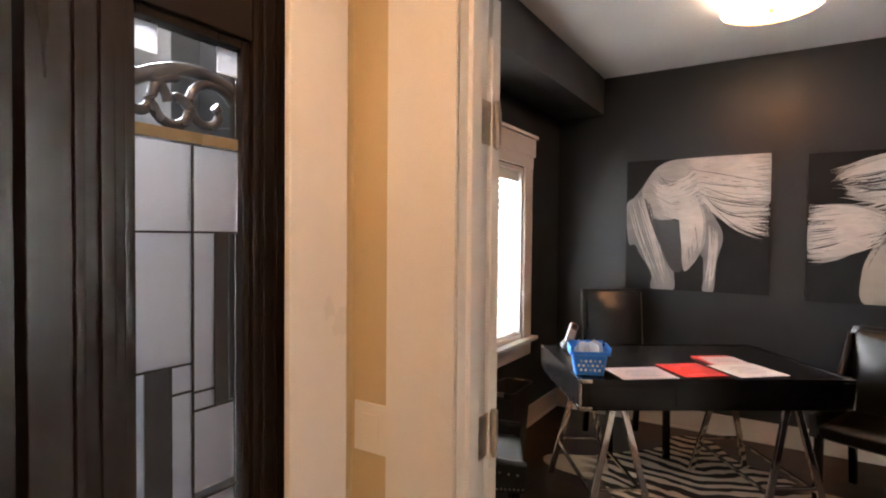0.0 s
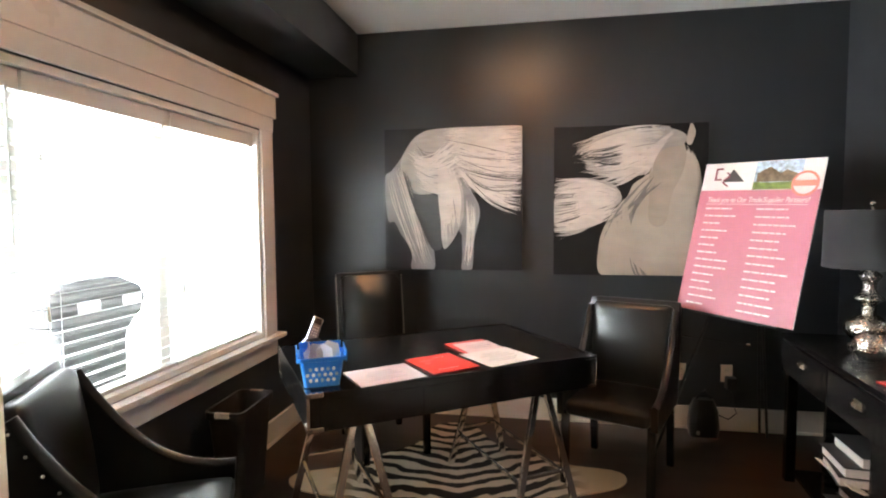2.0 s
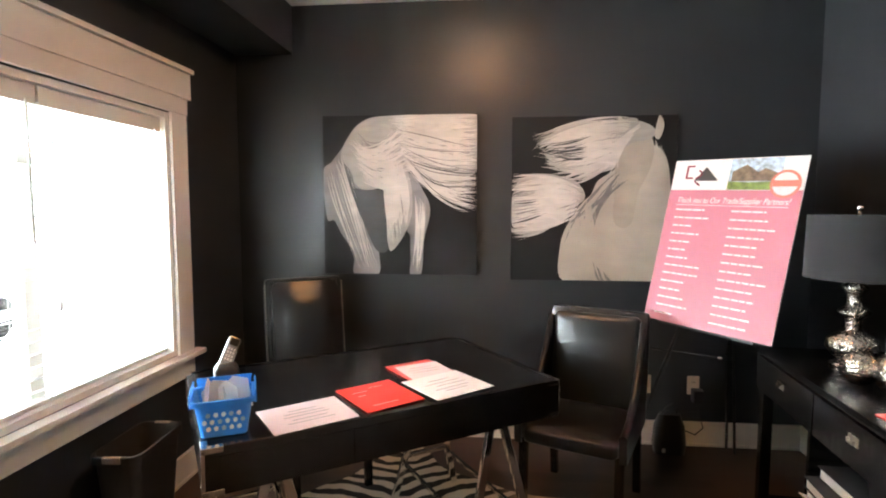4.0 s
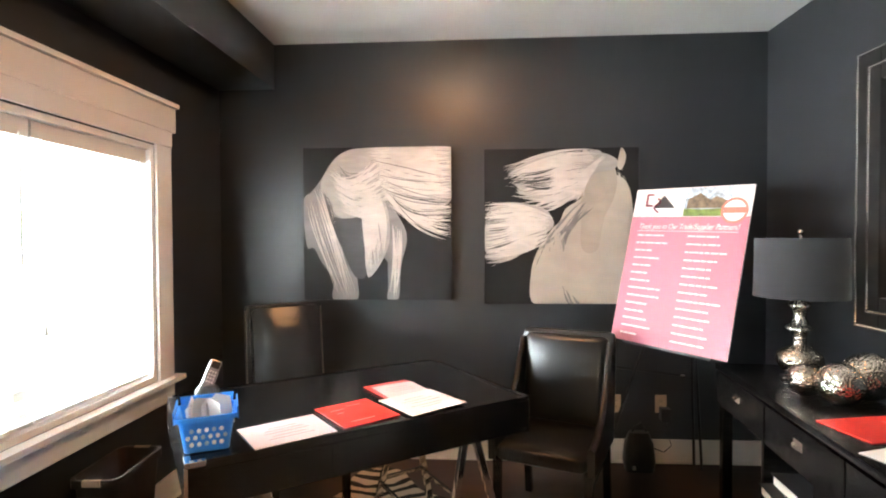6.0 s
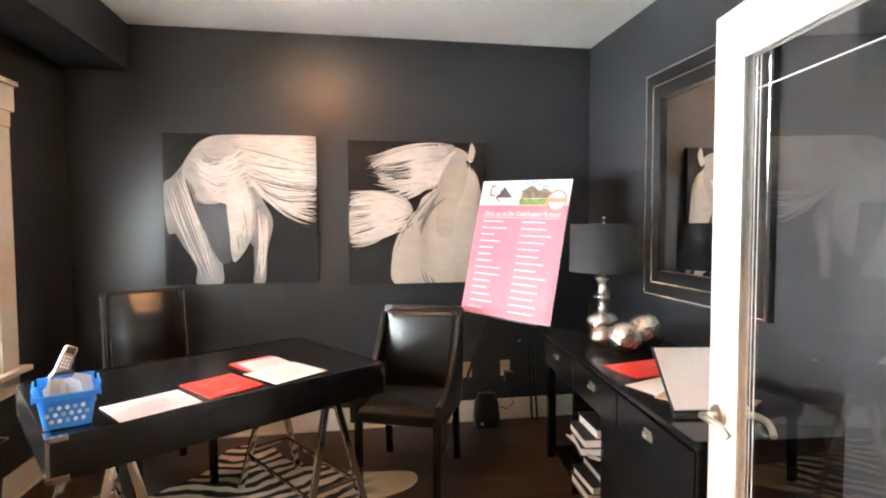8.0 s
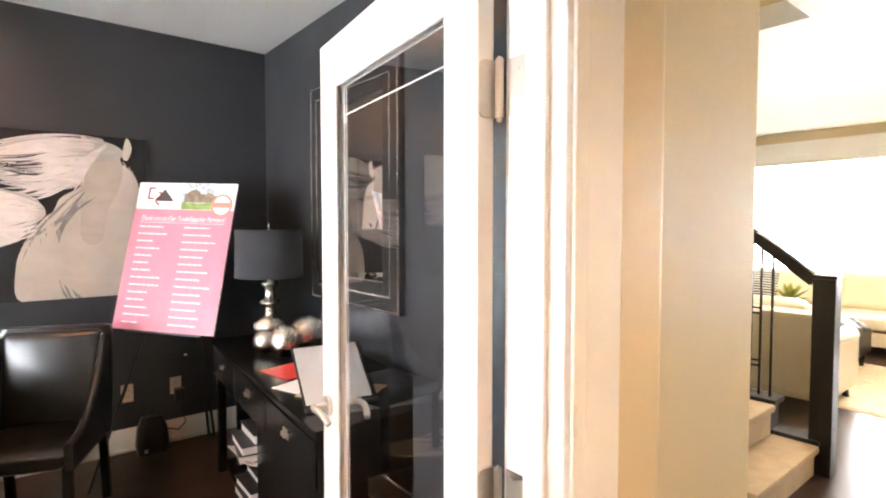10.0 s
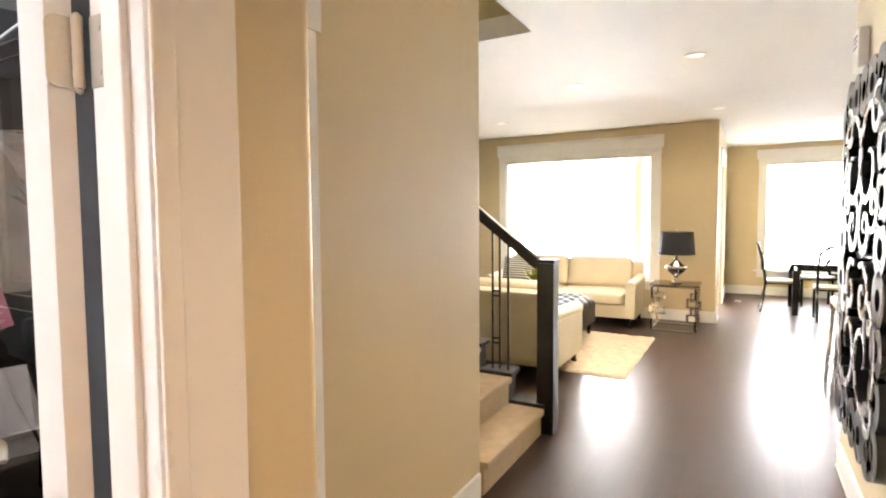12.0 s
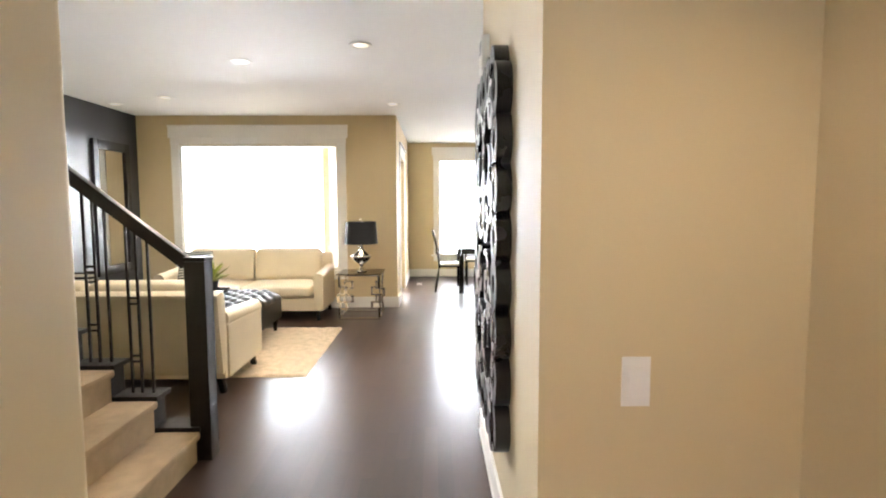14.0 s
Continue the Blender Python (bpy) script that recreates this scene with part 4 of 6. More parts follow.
def side_chair(label, m, high, wings, nails=True):
    """A black leather chair: padded seat and back, swooping sides, nailhead trim and tapered legs."""
    c = thing("leather_chair", label, "chair", m, "office leather chairs")
    W, top = (0.255 if wings else 0.225), high
    bm = bmesh.new()
    pillow(bm, -W + 0.036, W - 0.036, -0.285, 0.20, 0.385, 0.465, 0.032, 2, 0.018)
    part("seat", bm, BLACK_LEATHER, c)
    bm = bmesh.new()
    tilt = pose(0, 0.235, 0.36, -7)
    pillow(bm, -W, W, -0.03, 0.045, 0.0, top - 0.36, 0.022, 1, 0.012, tilt)
    part("backrest", bm, BLACK_LEATHER, c)
    bm = bmesh.new()
    puff = 0.03 if wings else 0.10
    pillow(bm, -W + 0.03, W - 0.03, -0.085 + (0.0 if wings else 0.045), -0.005, 0.08, top - 0.385, 0.035, 1, puff, tilt, 15, 2 if wings else 3.2)
    part("back_cushion", bm, BLACK_LEATHER, c)
    if not wings:
        bm = bmesh.new()
        a, b, d0, d1 = W - 0.02, top - 0.372, -0.034, 0.07
        tube(bm, [tilt @ Vector(q) for q in ((-a, d0, d1), (-a, d0, b - 0.03), (-a + 0.01, d0, b - 0.008), (-a + 0.03, d0, b), (a - 0.03, d0, b), (a - 0.01, d0, b - 0.008), (a, d0, b - 0.03), (a, d0, d1))], 0.007, 8)
        part("welt", bm, BLACK_LEATHER, c, "rolled leather welt round the back")
    beads = []
    if wings:
        for s in (-1, 1):
            curve = []
            for i in range(15):
                t = i / 14
                curve.append((-0.285 + 0.52 * t, 0.495 + (top - 0.545) * t ** 2.4))
            bm = bmesh.new()
            prism(bm, [(y, z) for y, z in curve] + [(0.25, 0.385), (-0.275, 0.385)], 0, 0.034, Matrix(((0, 1, 0, s * W - (0.034 if s > 0 else 0)), (1, 0, 0, 0), (0, 0, 1, 0), (0, 0, 0, 1))))
            tube(bm, [(s * (W - 0.017), y, z) for y, z in curve], 0.019, 10)
            part("side_wing", bm, BLACK_LEATHER, c)
            beads += [(s * (W + 0.001), y, 0.40) for y in np.arange(-0.27, 0.25, 0.018)]
            beads += [(s * (W + 0.001), y, z - 0.035) for y, z in curve[1:]]
    else:
        beads = [Vector(tilt @ Vector((s * (W + 0.001), -0.026, z))) for s in (-1, 1) for z in np.arange(0.05, top - 0.39, 0.017)]
    bm = bmesh.new()
    for p in beads if nails else ():
        bead(bm, p, 0.0055)
    if nails:
        part("nailhead_trim", bm, NICKEL, c, "small nickel nailheads")["kind"] = "stuff"
    else:
        bm.free()
    for sx in (-1, 1):
        for y, dy in ((-0.24, -0.01), (0.225, 0.05)):
            bm = bmesh.new()
            bar(bm, (sx * (W - 0.035), y + dy, 0.0), (sx * (W - 0.035), y, 0.40), 0.038, 0.038, 0.004, up=(0, 1, 0))
            part("leg", bm, BLACK_WOOD, c)
    return c


side_chair("black leather chair with swooping sides beside the desk", pose(0.77, 3.90, 0, 0, 0, -23), 0.95, True, False)
side_chair("black leather chair with swooping sides and nailheads by the window", pose(-0.97, 2.39, 0, 0, 0, 117), 0.95, True)
side_chair("tall black leather chair with nailhead edges behind the desk", pose(-0.63, 4.08, 0, 0, 0, 34), 1.075, False)

# hide rug
RUG = material("zebra_hide", (0.7, 0.6, 0.5), 0.85, bump=0.0)
_n, _l = RUG.node_tree.nodes, RUG.node_tree.links
tc, sep, ab, comb, wave = (_n.new(k) for k in ("ShaderNodeTexCoord", "ShaderNodeSeparateXYZ", "ShaderNodeMath", "ShaderNodeCombineXYZ", "ShaderNodeTexWave"))
ab.operation = "ABSOLUTE"
mad = _n.new("ShaderNodeMath")
mad.operation, mad.inputs[1].default_value = "MULTIPLY_ADD", -0.35
_l.new(tc.outputs["Object"], sep.inputs[0])
_l.new(sep.outputs[0], ab.inputs[0])
_l.new(ab.outputs[0], mad.inputs[0])
_l.new(sep.outputs[1], mad.inputs[2])
_l.new(ab.outputs[0], comb.inputs[0])
_l.new(mad.outputs[0], comb.inputs[1])
wave.bands_direction = "Y"
wave.inputs["Scale"].default_value, wave.inputs["Distortion"].default_value, wave.inputs["Detail"].default_value, wave.inputs["Detail Scale"].default_value = 3.0, 6.0, 2.5, 1.3
_l.new(comb.outputs[0], wave.inputs["Vector"])
ramp = _n.new("ShaderNodeValToRGB")
ramp.color_ramp.elements[0].position, ramp.color_ramp.elements[0].color = 0.44, (0.012, 0.010, 0.009, 1)
ramp.color_ramp.elements[1].position, ramp.color_ramp.elements[1].color = 0.54, (0.66, 0.57, 0.46, 1)
_l.new(wave.outputs[1], ramp.inputs[0])
edge = _n.new("ShaderNodeMapRange")
edge.inputs["From Min"].default_value, edge.inputs["From Max"].default_value = 0.50, 0.70
_l.new(ab.outputs[0], edge.inputs[0])
mixc = _n.new("ShaderNodeMix")
mixc.data_type = "RGBA"
mixc.inputs[7].default_value = (0.55, 0.42, 0.28, 1)
_l.new(edge.outputs[0], mixc.inputs[0])
_l.new(ramp.outputs[0], mixc.inputs[6])
_l.new(mixc.outputs[2], _n["Principled BSDF"].inputs["Base Color"])
half = [(0.0, -1.02), (0.10, -0.98), (0.22, -0.74), (0.50, -0.82), (0.66, -0.66), (0.60, -0.48), (0.46, -0.30), (0.52, -0.04), (0.86, 0.10), (0.90, 0.26), (0.62, 0.36), (0.42, 0.52), (0.24, 0.66), (0.12, 0.95)]
outline = half + [(-x, y) for x, y in reversed(half[1:])] 
bm = bmesh.new()
loop = smooth_loop(outline, 5)
prism(bm, [(p.x, p.y) for p in loop], 0, 0.008, Matrix(((1, 0, 0, 0), (0, 0, 1, 0), (0, 1, 0, 0.002), (0, 0, 0, 1))))
single("hide_rug", bm, RUG, "black and cream zebra striped hide rug under the desk", "rug", pose(-0.07, 3.50, 0, 0, 0, 10))


def rounded_rect(w, d, r, n=5):
    pts = []
    for cx, cy, a in ((w - r, d - r, 0), (-w + r, d - r, 90), (-w + r, -d + r, 180), (w - r, -d + r, 270)):
        pts += [(cx + r * math.cos(radians(a + 90 * i / n)), cy + r * math.sin(radians(a + 90 * i / n))) for i in range(n + 1)]
    return pts


def bucket(bm, rows):
    """Rings of rounded rectangles (half width, half depth, corner, height) joined up; the last ring is closed."""
    rings = [[bm.verts.new((x, y, z)) for x, y in rounded_rect(w, d, r)] for w, d, r, z in rows]
    for a, b in zip(rings, rings[1:]):
        for i in range(len(a)):
            bm.faces.new((a[i], a[(i + 1) % len(a)], b[(i + 1) % len(b)], b[i]))
    bm.faces.new(rings[0][::-1])
    bm.faces.new(rings[-1])


wb = thing("wastebasket", "dark brown plastic wastebasket standing below the window", "wastebasket", pose(-1.185, 3.37, 0, 0, 0, 3) @ Matrix.Diagonal((0.76, 0.97, 1.14, 1)))
bm = bmesh.new()
bucket(bm, [(0.085, 0.13, 0.03, 0.0), (0.12, 0.175, 0.04, 0.40), (0.135, 0.19, 0.045, 0.405), (0.135, 0.19, 0.045, 0.435), (0.122, 0.177, 0.04, 0.435), (0.112, 0.167, 0.04, 0.39), (0.08, 0.125, 0.03, 0.02)])
part("bin_body", bm, material("brown_plastic", (0.035, 0.026, 0.022), 0.5, var=0.1, bump=0.1), wb)
for s in (-1, 1):
    bm = bmesh.new()
    box(bm, -0.05, 0.05, min(s * 0.176, s * 0.193), max(s * 0.176, s * 0.193), 0.412, 0.437, 0.004)
    part("rim_grip", bm, material("tan_plastic", (0.40, 0.30, 0.22), 0.5), wb, "tan moulded grip on the rim")

# things on the desk
DT = DZ1 + 0.0004
bk = thing("plastic_basket", "small blue perforated plastic basket holding papers", "basket", pose(-0.517, 2.852, DT, 0, 0, 26) @ Matrix.Diagonal((0.84, 0.86, 0.93, 1)))
bm = bmesh.new()
bucket(bm, [(0.08, 0.065, 0.02, 0.0), (0.098, 0.082, 0.022, 0.108), (0.112, 0.096, 0.025, 0.112), (0.112, 0.096, 0.025, 0.128), (0.10, 0.085, 0.022, 0.128), (0.093, 0.078, 0.02, 0.10), (0.077, 0.062, 0.018, 0.006)])
part("basket_body", bm, BLUE_PLASTIC, bk)
bm = bmesh.new()
bm.free()
HOLE = material("shadowed_blue_hole", (0.35, 0.45, 0.62), 0.5)
for j, z in enumerate((0.030, 0.054, 0.078)):
    for i in range(-2 - j % 2, 3):
        y = -0.0655 - 0.017 * z / 0.108
        x = (i + 0.5 * (j % 2)) * 0.026
        bm = bmesh.new()
        rod(bm, (x, y + 0.002, z), (x, y - 0.0022, z), 0.0078, seg=12)
        part("perforation", bm, PAPER if (i + j) % 3 else HOLE, bk, "round hole showing white paper inside")
for s in (-1, 1):
    bm = bmesh.new()
    prism(bm, [(-0.075, 0.105), (0.075, 0.105), (0.088, 0.15), (-0.088, 0.15)], 0, 0.006, Matrix(((0, 1, 0, s * 0.108 - (0.006 if s < 0 else 0)), (1, 0, 0, 0), (0, 0, 1, 0), (0, 0, 0, 1))))
    part("basket_handle", bm, BLUE_PLASTIC, bk)
bm = bmesh.new()
prism(bm, [(-0.095, 0.11), (0.095, 0.11), (0.10, 0.158), (-0.10, 0.158)], 0.09, 0.096)
part("basket_back", bm, BLUE_PLASTIC, bk)
for k, (x, y, rx, rz) in enumerate(((-0.02, 0.01, 62, 20), (0.02, -0.01, 70, -25), (0.03, 0.03, 55, 60), (-0.045, -0.02, 75, 110))):
    bm = bmesh.new()
    prism(bm, [(-0.05, -0.045), (0.05, -0.045), (0.042, 0.045), (-0.01, 0.06), (-0.05, 0.03)], -0.0008, 0.0008)
    single("folded_note", bm, PAPER, "crumpled white paper note lying in the basket", "paper", pose(-0.517 + x, 2.852 + y, DT + 0.095 + 0.004 * k, rx - 72, 8 * k - 10, rz), "notes in the basket")

HSET = pose(-0.012, -0.012, 0.02, -34, 27, 0)
ph = thing("cordless_phone", "silver and black cordless phone standing in its cradle", "phone", pose(-0.80, 3.40, DT, 0, 0, 30))
bm = bmesh.new()
bucket(bm, [(0.05, 0.06, 0.02, 0.0), (0.048, 0.058, 0.02, 0.02), (0.03, 0.035, 0.015, 0.045)])
part("cradle", bm, BLACK_PLASTIC, ph)
bm = bmesh.new()
box(bm, -0.028, 0.028, -0.016, 0.016, 0, 0.148, 0.012, HSET)
hs = part("handset", bm, material("silver_plastic", (0.34, 0.34, 0.36), 0.3, 0.6, var=0.05), ph)
bm = bmesh.new()
box(bm, -0.018, 0.018, -0.0185, -0.0163, 0.105, 0.138, 0.002, HSET)
part("display", bm, BLACK_PLASTIC, hs)
bm = bmesh.new()
for i in range(3):
    for j in range(4):
        box(bm, -0.016 + i * 0.012, -0.008 + i * 0.012, -0.0185, -0.0163, 0.035 + j * 0.016, 0.045 + j * 0.016, 0.001, HSET)
part("keypad", bm, PAPER, hs)


def sheet(name, label, mat, x, y, z, w, d, rz, lines=(), thick=0.0012, mark=None):
    t = thing(name, label, "paper", pose(x, y, z, 0, 0, rz))
    bm = bmesh.new()
    box(bm, -w / 2, w / 2, -d / 2, d / 2, 0, thick)
    part("leaf", bm, mat, t)
    if lines:
        for u, v, ln in lines:
            bm = bmesh.new()
            box(bm, u - ln / 2, u + ln / 2, v - 0.002, v + 0.002, thick + 0.0002, thick + 0.0006)
            part("printed_row", bm, mark or BLACK_PLASTIC, t, "row of small print")
    return t


GREYINK = material("grey_ink", (0.30, 0.28, 0.30), 0.7)
sheet("printed_sheet", "pale pink printed sheet lying on the desk", PINK_PAPER, -0.30, 2.992, DT, 0.284, 0.226, 39, [(0, 0.05, 0.10), (0, 0.025, 0.14), (0, 0.0, 0.16), (0, -0.03, 0.12), (0, -0.055, 0.16)], mark=GREYINK)
sheet("red_folder", "glossy red folder with pale print on the desk", RED_PAPER, -0.096, 3.195, DT, 0.232, 0.265, 41, [(-0.05, 0.06, 0.06), (0.03, 0.085, 0.06), (-0.02, -0.09, 0.10), (-0.06, 0.02, 0.03)], 0.004, PINK_PAPER)
sheet("red_folder", "red folder half hidden under a pale sheet", RED_PAPER, 0.02, 3.51, DT, 0.22, 0.25, 38, (), 0.004)
sheet("printed_sheet", "pale pink sheet lying on a red folder", PINK_PAPER, 0.045, 3.49, DT + 0.0045, 0.20, 0.23, 34, [(0, 0.06, 0.1), (0, 0.03, 0.14), (0, 0.0, 0.12)], mark=GREYINK)
sheet("printed_sheet", "white printed sheet lying on the desk", PAPER, 0.147, 3.328, DT + 0.006, 0.272, 0.25, 42, [(0, 0.06, 0.10), (0, 0.03, 0.16), (0.02, 0.0, 0.14), (0, -0.035, 0.16), (0, -0.06, 0.1)], mark=GREYINK)

# display board on an easel
u = Vector((0.426, -0.551, -0.045)).normalized()
v0 = Vector((0.165, 0.136, 0.857))
v0 = v0.normalized()
u = (u + 0.035 * v0).normalized()
nrm = u.cross(v0).normalized()
v = nrm.cross(u).normalized()
BM = Matrix((u, -nrm, v)).transposed().to_4x4()
if BM.determinant() < 0:
    BM = Matrix((u, nrm, v)).transposed().to_4x4()
BW, BH = 0.668, 0.882
BM.translation = Vector((1.151, 4.283, 0.886))
board = thing("display_board", "pink and white foam board with white printed names on an easel", "sign", BM)
front = -1
bm = bmesh.new()
box(bm, 0, BW, -0.004, 0.004, 0, BH, 0.001)
part("foam_board", bm, PAPER, board, "white foam board")
BOARD_PINK = material("rose_print", (0.52, 0.18, 0.24), 0.4, var=0.08, scale=2, bump=0.0)
bm = bmesh.new()
box(bm, 0.0, BW, -0.0052, -0.0043, 0.0, BH - 0.165)
part("rose_field", bm, BOARD_PINK, board, "rose pink printed field")
INK = material("white_ink", (0.82, 0.78, 0.79), 0.5)


def words(text, size, x, y, z, mat, parent, shear=0.0, width=None):
    cu = bpy.data.curves.new("lettering", "FONT")
    cu.body, cu.size, cu.shear, cu.extrude = text, size, shear, 0.0003
    tmp = bpy.data.objects.new("lettering", cu)
    me = bpy.data.meshes.new_from_object(tmp)
    bpy.data.objects.remove(tmp)
    me.materials.clear()
    me.materials.append(mat)
    ob = new("lettering", me)
    ob.parent = parent
    xs = [q.co.x for q in me.vertices]
    k = (width / (max(xs) - min(xs))) if width else 1.0
    ob.matrix_basis = pose(x, y, z, 90) @ Matrix.Diagonal((k, 1, 1, 1))
    return ob


words("Thank you to Our Trade/Supplier Partners!", 0.043, 0.055, -0.0060, BH - 0.235, INK, board, 0.3, 0.565)["label"] = "white slanted heading"
bm = bmesh.new()
box(bm, 0.055, 0.62, -0.0060, -0.0053, BH - 0.248, BH - 0.2455)
part("heading_rule", bm, INK, board)
rnd = random.Random(5)
for col, x in enumerate((0.07, 0.375)):
    for i in range(14):
        ln = rnd.uniform(0.08, 0.18) if col == 0 else rnd.uniform(0.13, 0.21)
        z = BH - 0.273 - i * 0.0435
        at = x - 0.012
        while at < x + ln:
            w = rnd.uniform(0.018, 0.05)
            bm = bmesh.new()
            box(bm, at, min(at + w, x + ln + 0.01), -0.0060, -0.0053, z - 0.0042, z + 0.0042)
            part("name_bar", bm, INK, board)
            at += w + 0.006
bm = bmesh.new()
prism(bm, [(0.13, BH - 0.115), (0.26, BH - 0.115), (0.185, BH - 0.04)], -0.0060, -0.0053)
part("logo_mark", bm, material("charcoal_ink", (0.05, 0.045, 0.05), 0.5), board, "dark triangle mark")
bm = bmesh.new()
box(bm, 0.075, 0.087, -0.0060, -0.0053, BH - 0.105, BH - 0.03)
box(bm, 0.0875, 0.12, -0.0060, -0.0053, BH - 0.105, BH - 0.095)
box(bm, 0.0875, 0.12, -0.0060, -0.0053, BH - 0.04, BH - 0.03)
tube(bm, [(0.15 + 0.018 * math.sin(k * 0.8), -0.0065, BH - 0.06 - k * 0.009) for k in range(10)], 0.005, 6)
part("logo_mark", bm, material("maroon_ink", (0.22, 0.03, 0.06), 0.5), board, "maroon curved mark")
PH0, PH1 = 0.315, 0.565
for nm, tone, ol in (("photo_sky", (0.45, 0.58, 0.72), [(PH0, BH - 0.163), (PH1, BH - 0.163), (PH1, BH - 0.004), (PH0, BH - 0.004)]),
                     ("photo_lawn", (0.16, 0.25, 0.05), [(PH0, BH - 0.163), (PH1, BH - 0.163), (PH1, BH - 0.12), (PH0 + 0.1, BH - 0.125), (PH0, BH - 0.12)]),
                     ("photo_house", (0.16, 0.12, 0.08), [(PH0 + 0.015, BH - 0.12), (PH1 - 0.02, BH - 0.12), (PH1 - 0.02, BH - 0.08), (PH1 - 0.08, BH - 0.055), (PH0 + 0.14, BH - 0.075), (PH0 + 0.08, BH - 0.035), (PH0 + 0.015, BH - 0.07)])):
    bm = bmesh.new()
    k = {"photo_sky": 0.0, "photo_lawn": 0.0008, "photo_house": 0.0016}[nm]
    prism(bm, ol, -0.0058 - k, -0.0052 - k)
    part(nm, bm, material(nm, tone, 0.4, var=0.5, scale=40, bump=0.0), board, "small printed photograph of a house" if nm == "photo_house" else "")
bm = bmesh.new()
lathe(bm, [(0.068, 0.0), (0.068, 0.0008)], 36, pose(0.588, -0.0083, BH - 0.135, 90))
badge = part("round_badge", bm, material("salmon_ink", (0.62, 0.20, 0.15), 0.5), board, "round salmon and white badge")
bm = bmesh.new()
lathe(bm, [(0.056, 0.0), (0.056, 0.0006)], 36, pose(0.588, -0.0093, BH - 0.135, 90))
part("badge_centre", bm, INK, badge)
bm = bmesh.new()
box(bm, 0.533, 0.645, -0.0106, -0.0100, BH - 0.148, BH - 0.118)
part("badge_band", bm, material("salmon_band", (0.62, 0.20, 0.15), 0.5), badge)

easel = thing("easel", "slim black metal easel holding the display board", "easel", pose(0, 0, 0))
back = -nrm if nrm.dot(Vector((-0.6, -0.7, 0.2))) > 0 else nrm
c0 = BM @ Vector((BW / 2, 0.02, 0))
ctr = BM @ Vector((BW / 2, 0.025, BH * 0.8))
for foot in (Vector((1.763, 4.635, 0)), BM @ Vector((BW * 0.05, 0.02, -0.89))):
    bm = bmesh.new()
    rod(bm, (foot.x, foot.y, 0.0), ctr, 0.0085, 0.0085, 10)
    part("leg", bm, BLACK_PLASTIC, easel)
bm = bmesh.new()
rod(bm, (1.78, 4.56, 0.0), ctr, 0.008, seg=10)
part("leg", bm, BLACK_PLASTIC, easel)
bm = bmesh.new()
a, b = BM @ Vector((0.08, 0.012, -0.004)), BM @ Vector((BW - 0.08, 0.012, -0.004))
bar(bm, a, b, 0.03, 0.014, 0.002)
part("ledge", bm, BLACK_PLASTIC, easel)
bm = bmesh.new()
rod(bm, (1.16, 4.25, 0.72), (1.52, 4.18, 0.69), 0.006, seg=8)
part("brace", bm, BLACK_PLASTIC, easel)
bm = bmesh.new()
rod(bm, (1.505, 4.183, 0.691), (1.525, 4.179, 0.69), 0.009, seg=10)
part("clamp", bm, CHROME, easel, "small bright clamp")

# credenza with three drawers, on legs, with a lower shelf
CX0, CX1, CY0, CY1, CT = 0.0, 0.58, -0.865, 0.865, 0.80
CRM = pose(1.555, 3.16, 0, 0, 0, -5.5)
cr = thing("credenza", "black lacquered credenza with three drawers and nickel pulls", "credenza", CRM)
bm = bmesh.new()
box(bm, CX0 - 0.012, CX1, CY0 - 0.01, CY1 + 0.01, CT - 0.028, CT, 0.004)
part("top", bm, BLACK_WOOD, cr)
bm = bmesh.new()
box(bm, CX0, CX1, CY0, CY1, 0.59, CT - 0.0285, 0.003)
part("body", bm, BLACK_WOOD, cr)
for i in range(3):
    y0 = CY0 + 0.006 + i * 0.573
    bm = bmesh.new()
    box(bm, CX0 - 0.014, CX0 - 0.001, y0, y0 + 0.565, 0.60, CT - 0.036, 0.003)
    dr = part("drawer", bm, BLACK_WOOD, cr)
    bm = bmesh.new()
    ym = y0 + 0.282
    box(bm, CX0 - 0.019, CX0 - 0.0145, ym - 0.030, ym + 0.030, 0.684, 0.718, 0.002)
    box(bm, CX0 - 0.030, CX0 - 0.019, ym - 0.020, ym + 0.020, 0.690, 0.697, 0.002)
    for yy in (ym - 0.020, ym + 0.014):
        box(bm, CX0 - 0.030, CX0 - 0.019, yy, yy + 0.006, 0.6975, 0.707, 0.001)
    part("pull", bm, NICKEL, dr, "recessed nickel campaign pull")
for x in (CX0 + 0.03, CX1 - 0.03):
    for y in (CY0 + 0.03, CY1 - 0.03):
        bm = bmesh.new()
        box(bm, x - 0.024, x + 0.024, y - 0.024, y + 0.024, 0, 0.5895, 0.003)
        part("leg", bm, BLACK_WOOD, cr)
for y in (-0.06, 0.36):
    bm = bmesh.new()
    box(bm, CX0 + 0.012, CX1 - 0.012, y - 0.012, y + 0.012, 0.0, 0.5895, 0.003)
    part("partition", bm, BLACK_WOOD, cr)
bm = bmesh.new()
box(bm, CX0 + 0.008, CX0 + 0.026, CY0 + 0.056, -0.0725, 0.08, 0.585, 0.003)
part("cabinet_door", bm, BLACK_WOOD, cr)
bm = bmesh.new()
box(bm, CX0 + 0.03, CX1 - 0.01, CY0 + 0.056, CY1 - 0.056, 0.055, 0.075, 0.003)
part("shelf", bm, BLACK_WOOD, cr)
bm = bmesh.new()
box(bm, CX0 + 0.02, CX1 - 0.014, -0.0475, 0.3475, 0.33, 0.348, 0.003)
part("middle_shelf", bm, BLACK_WOOD, cr)
rnd = random.Random(11)
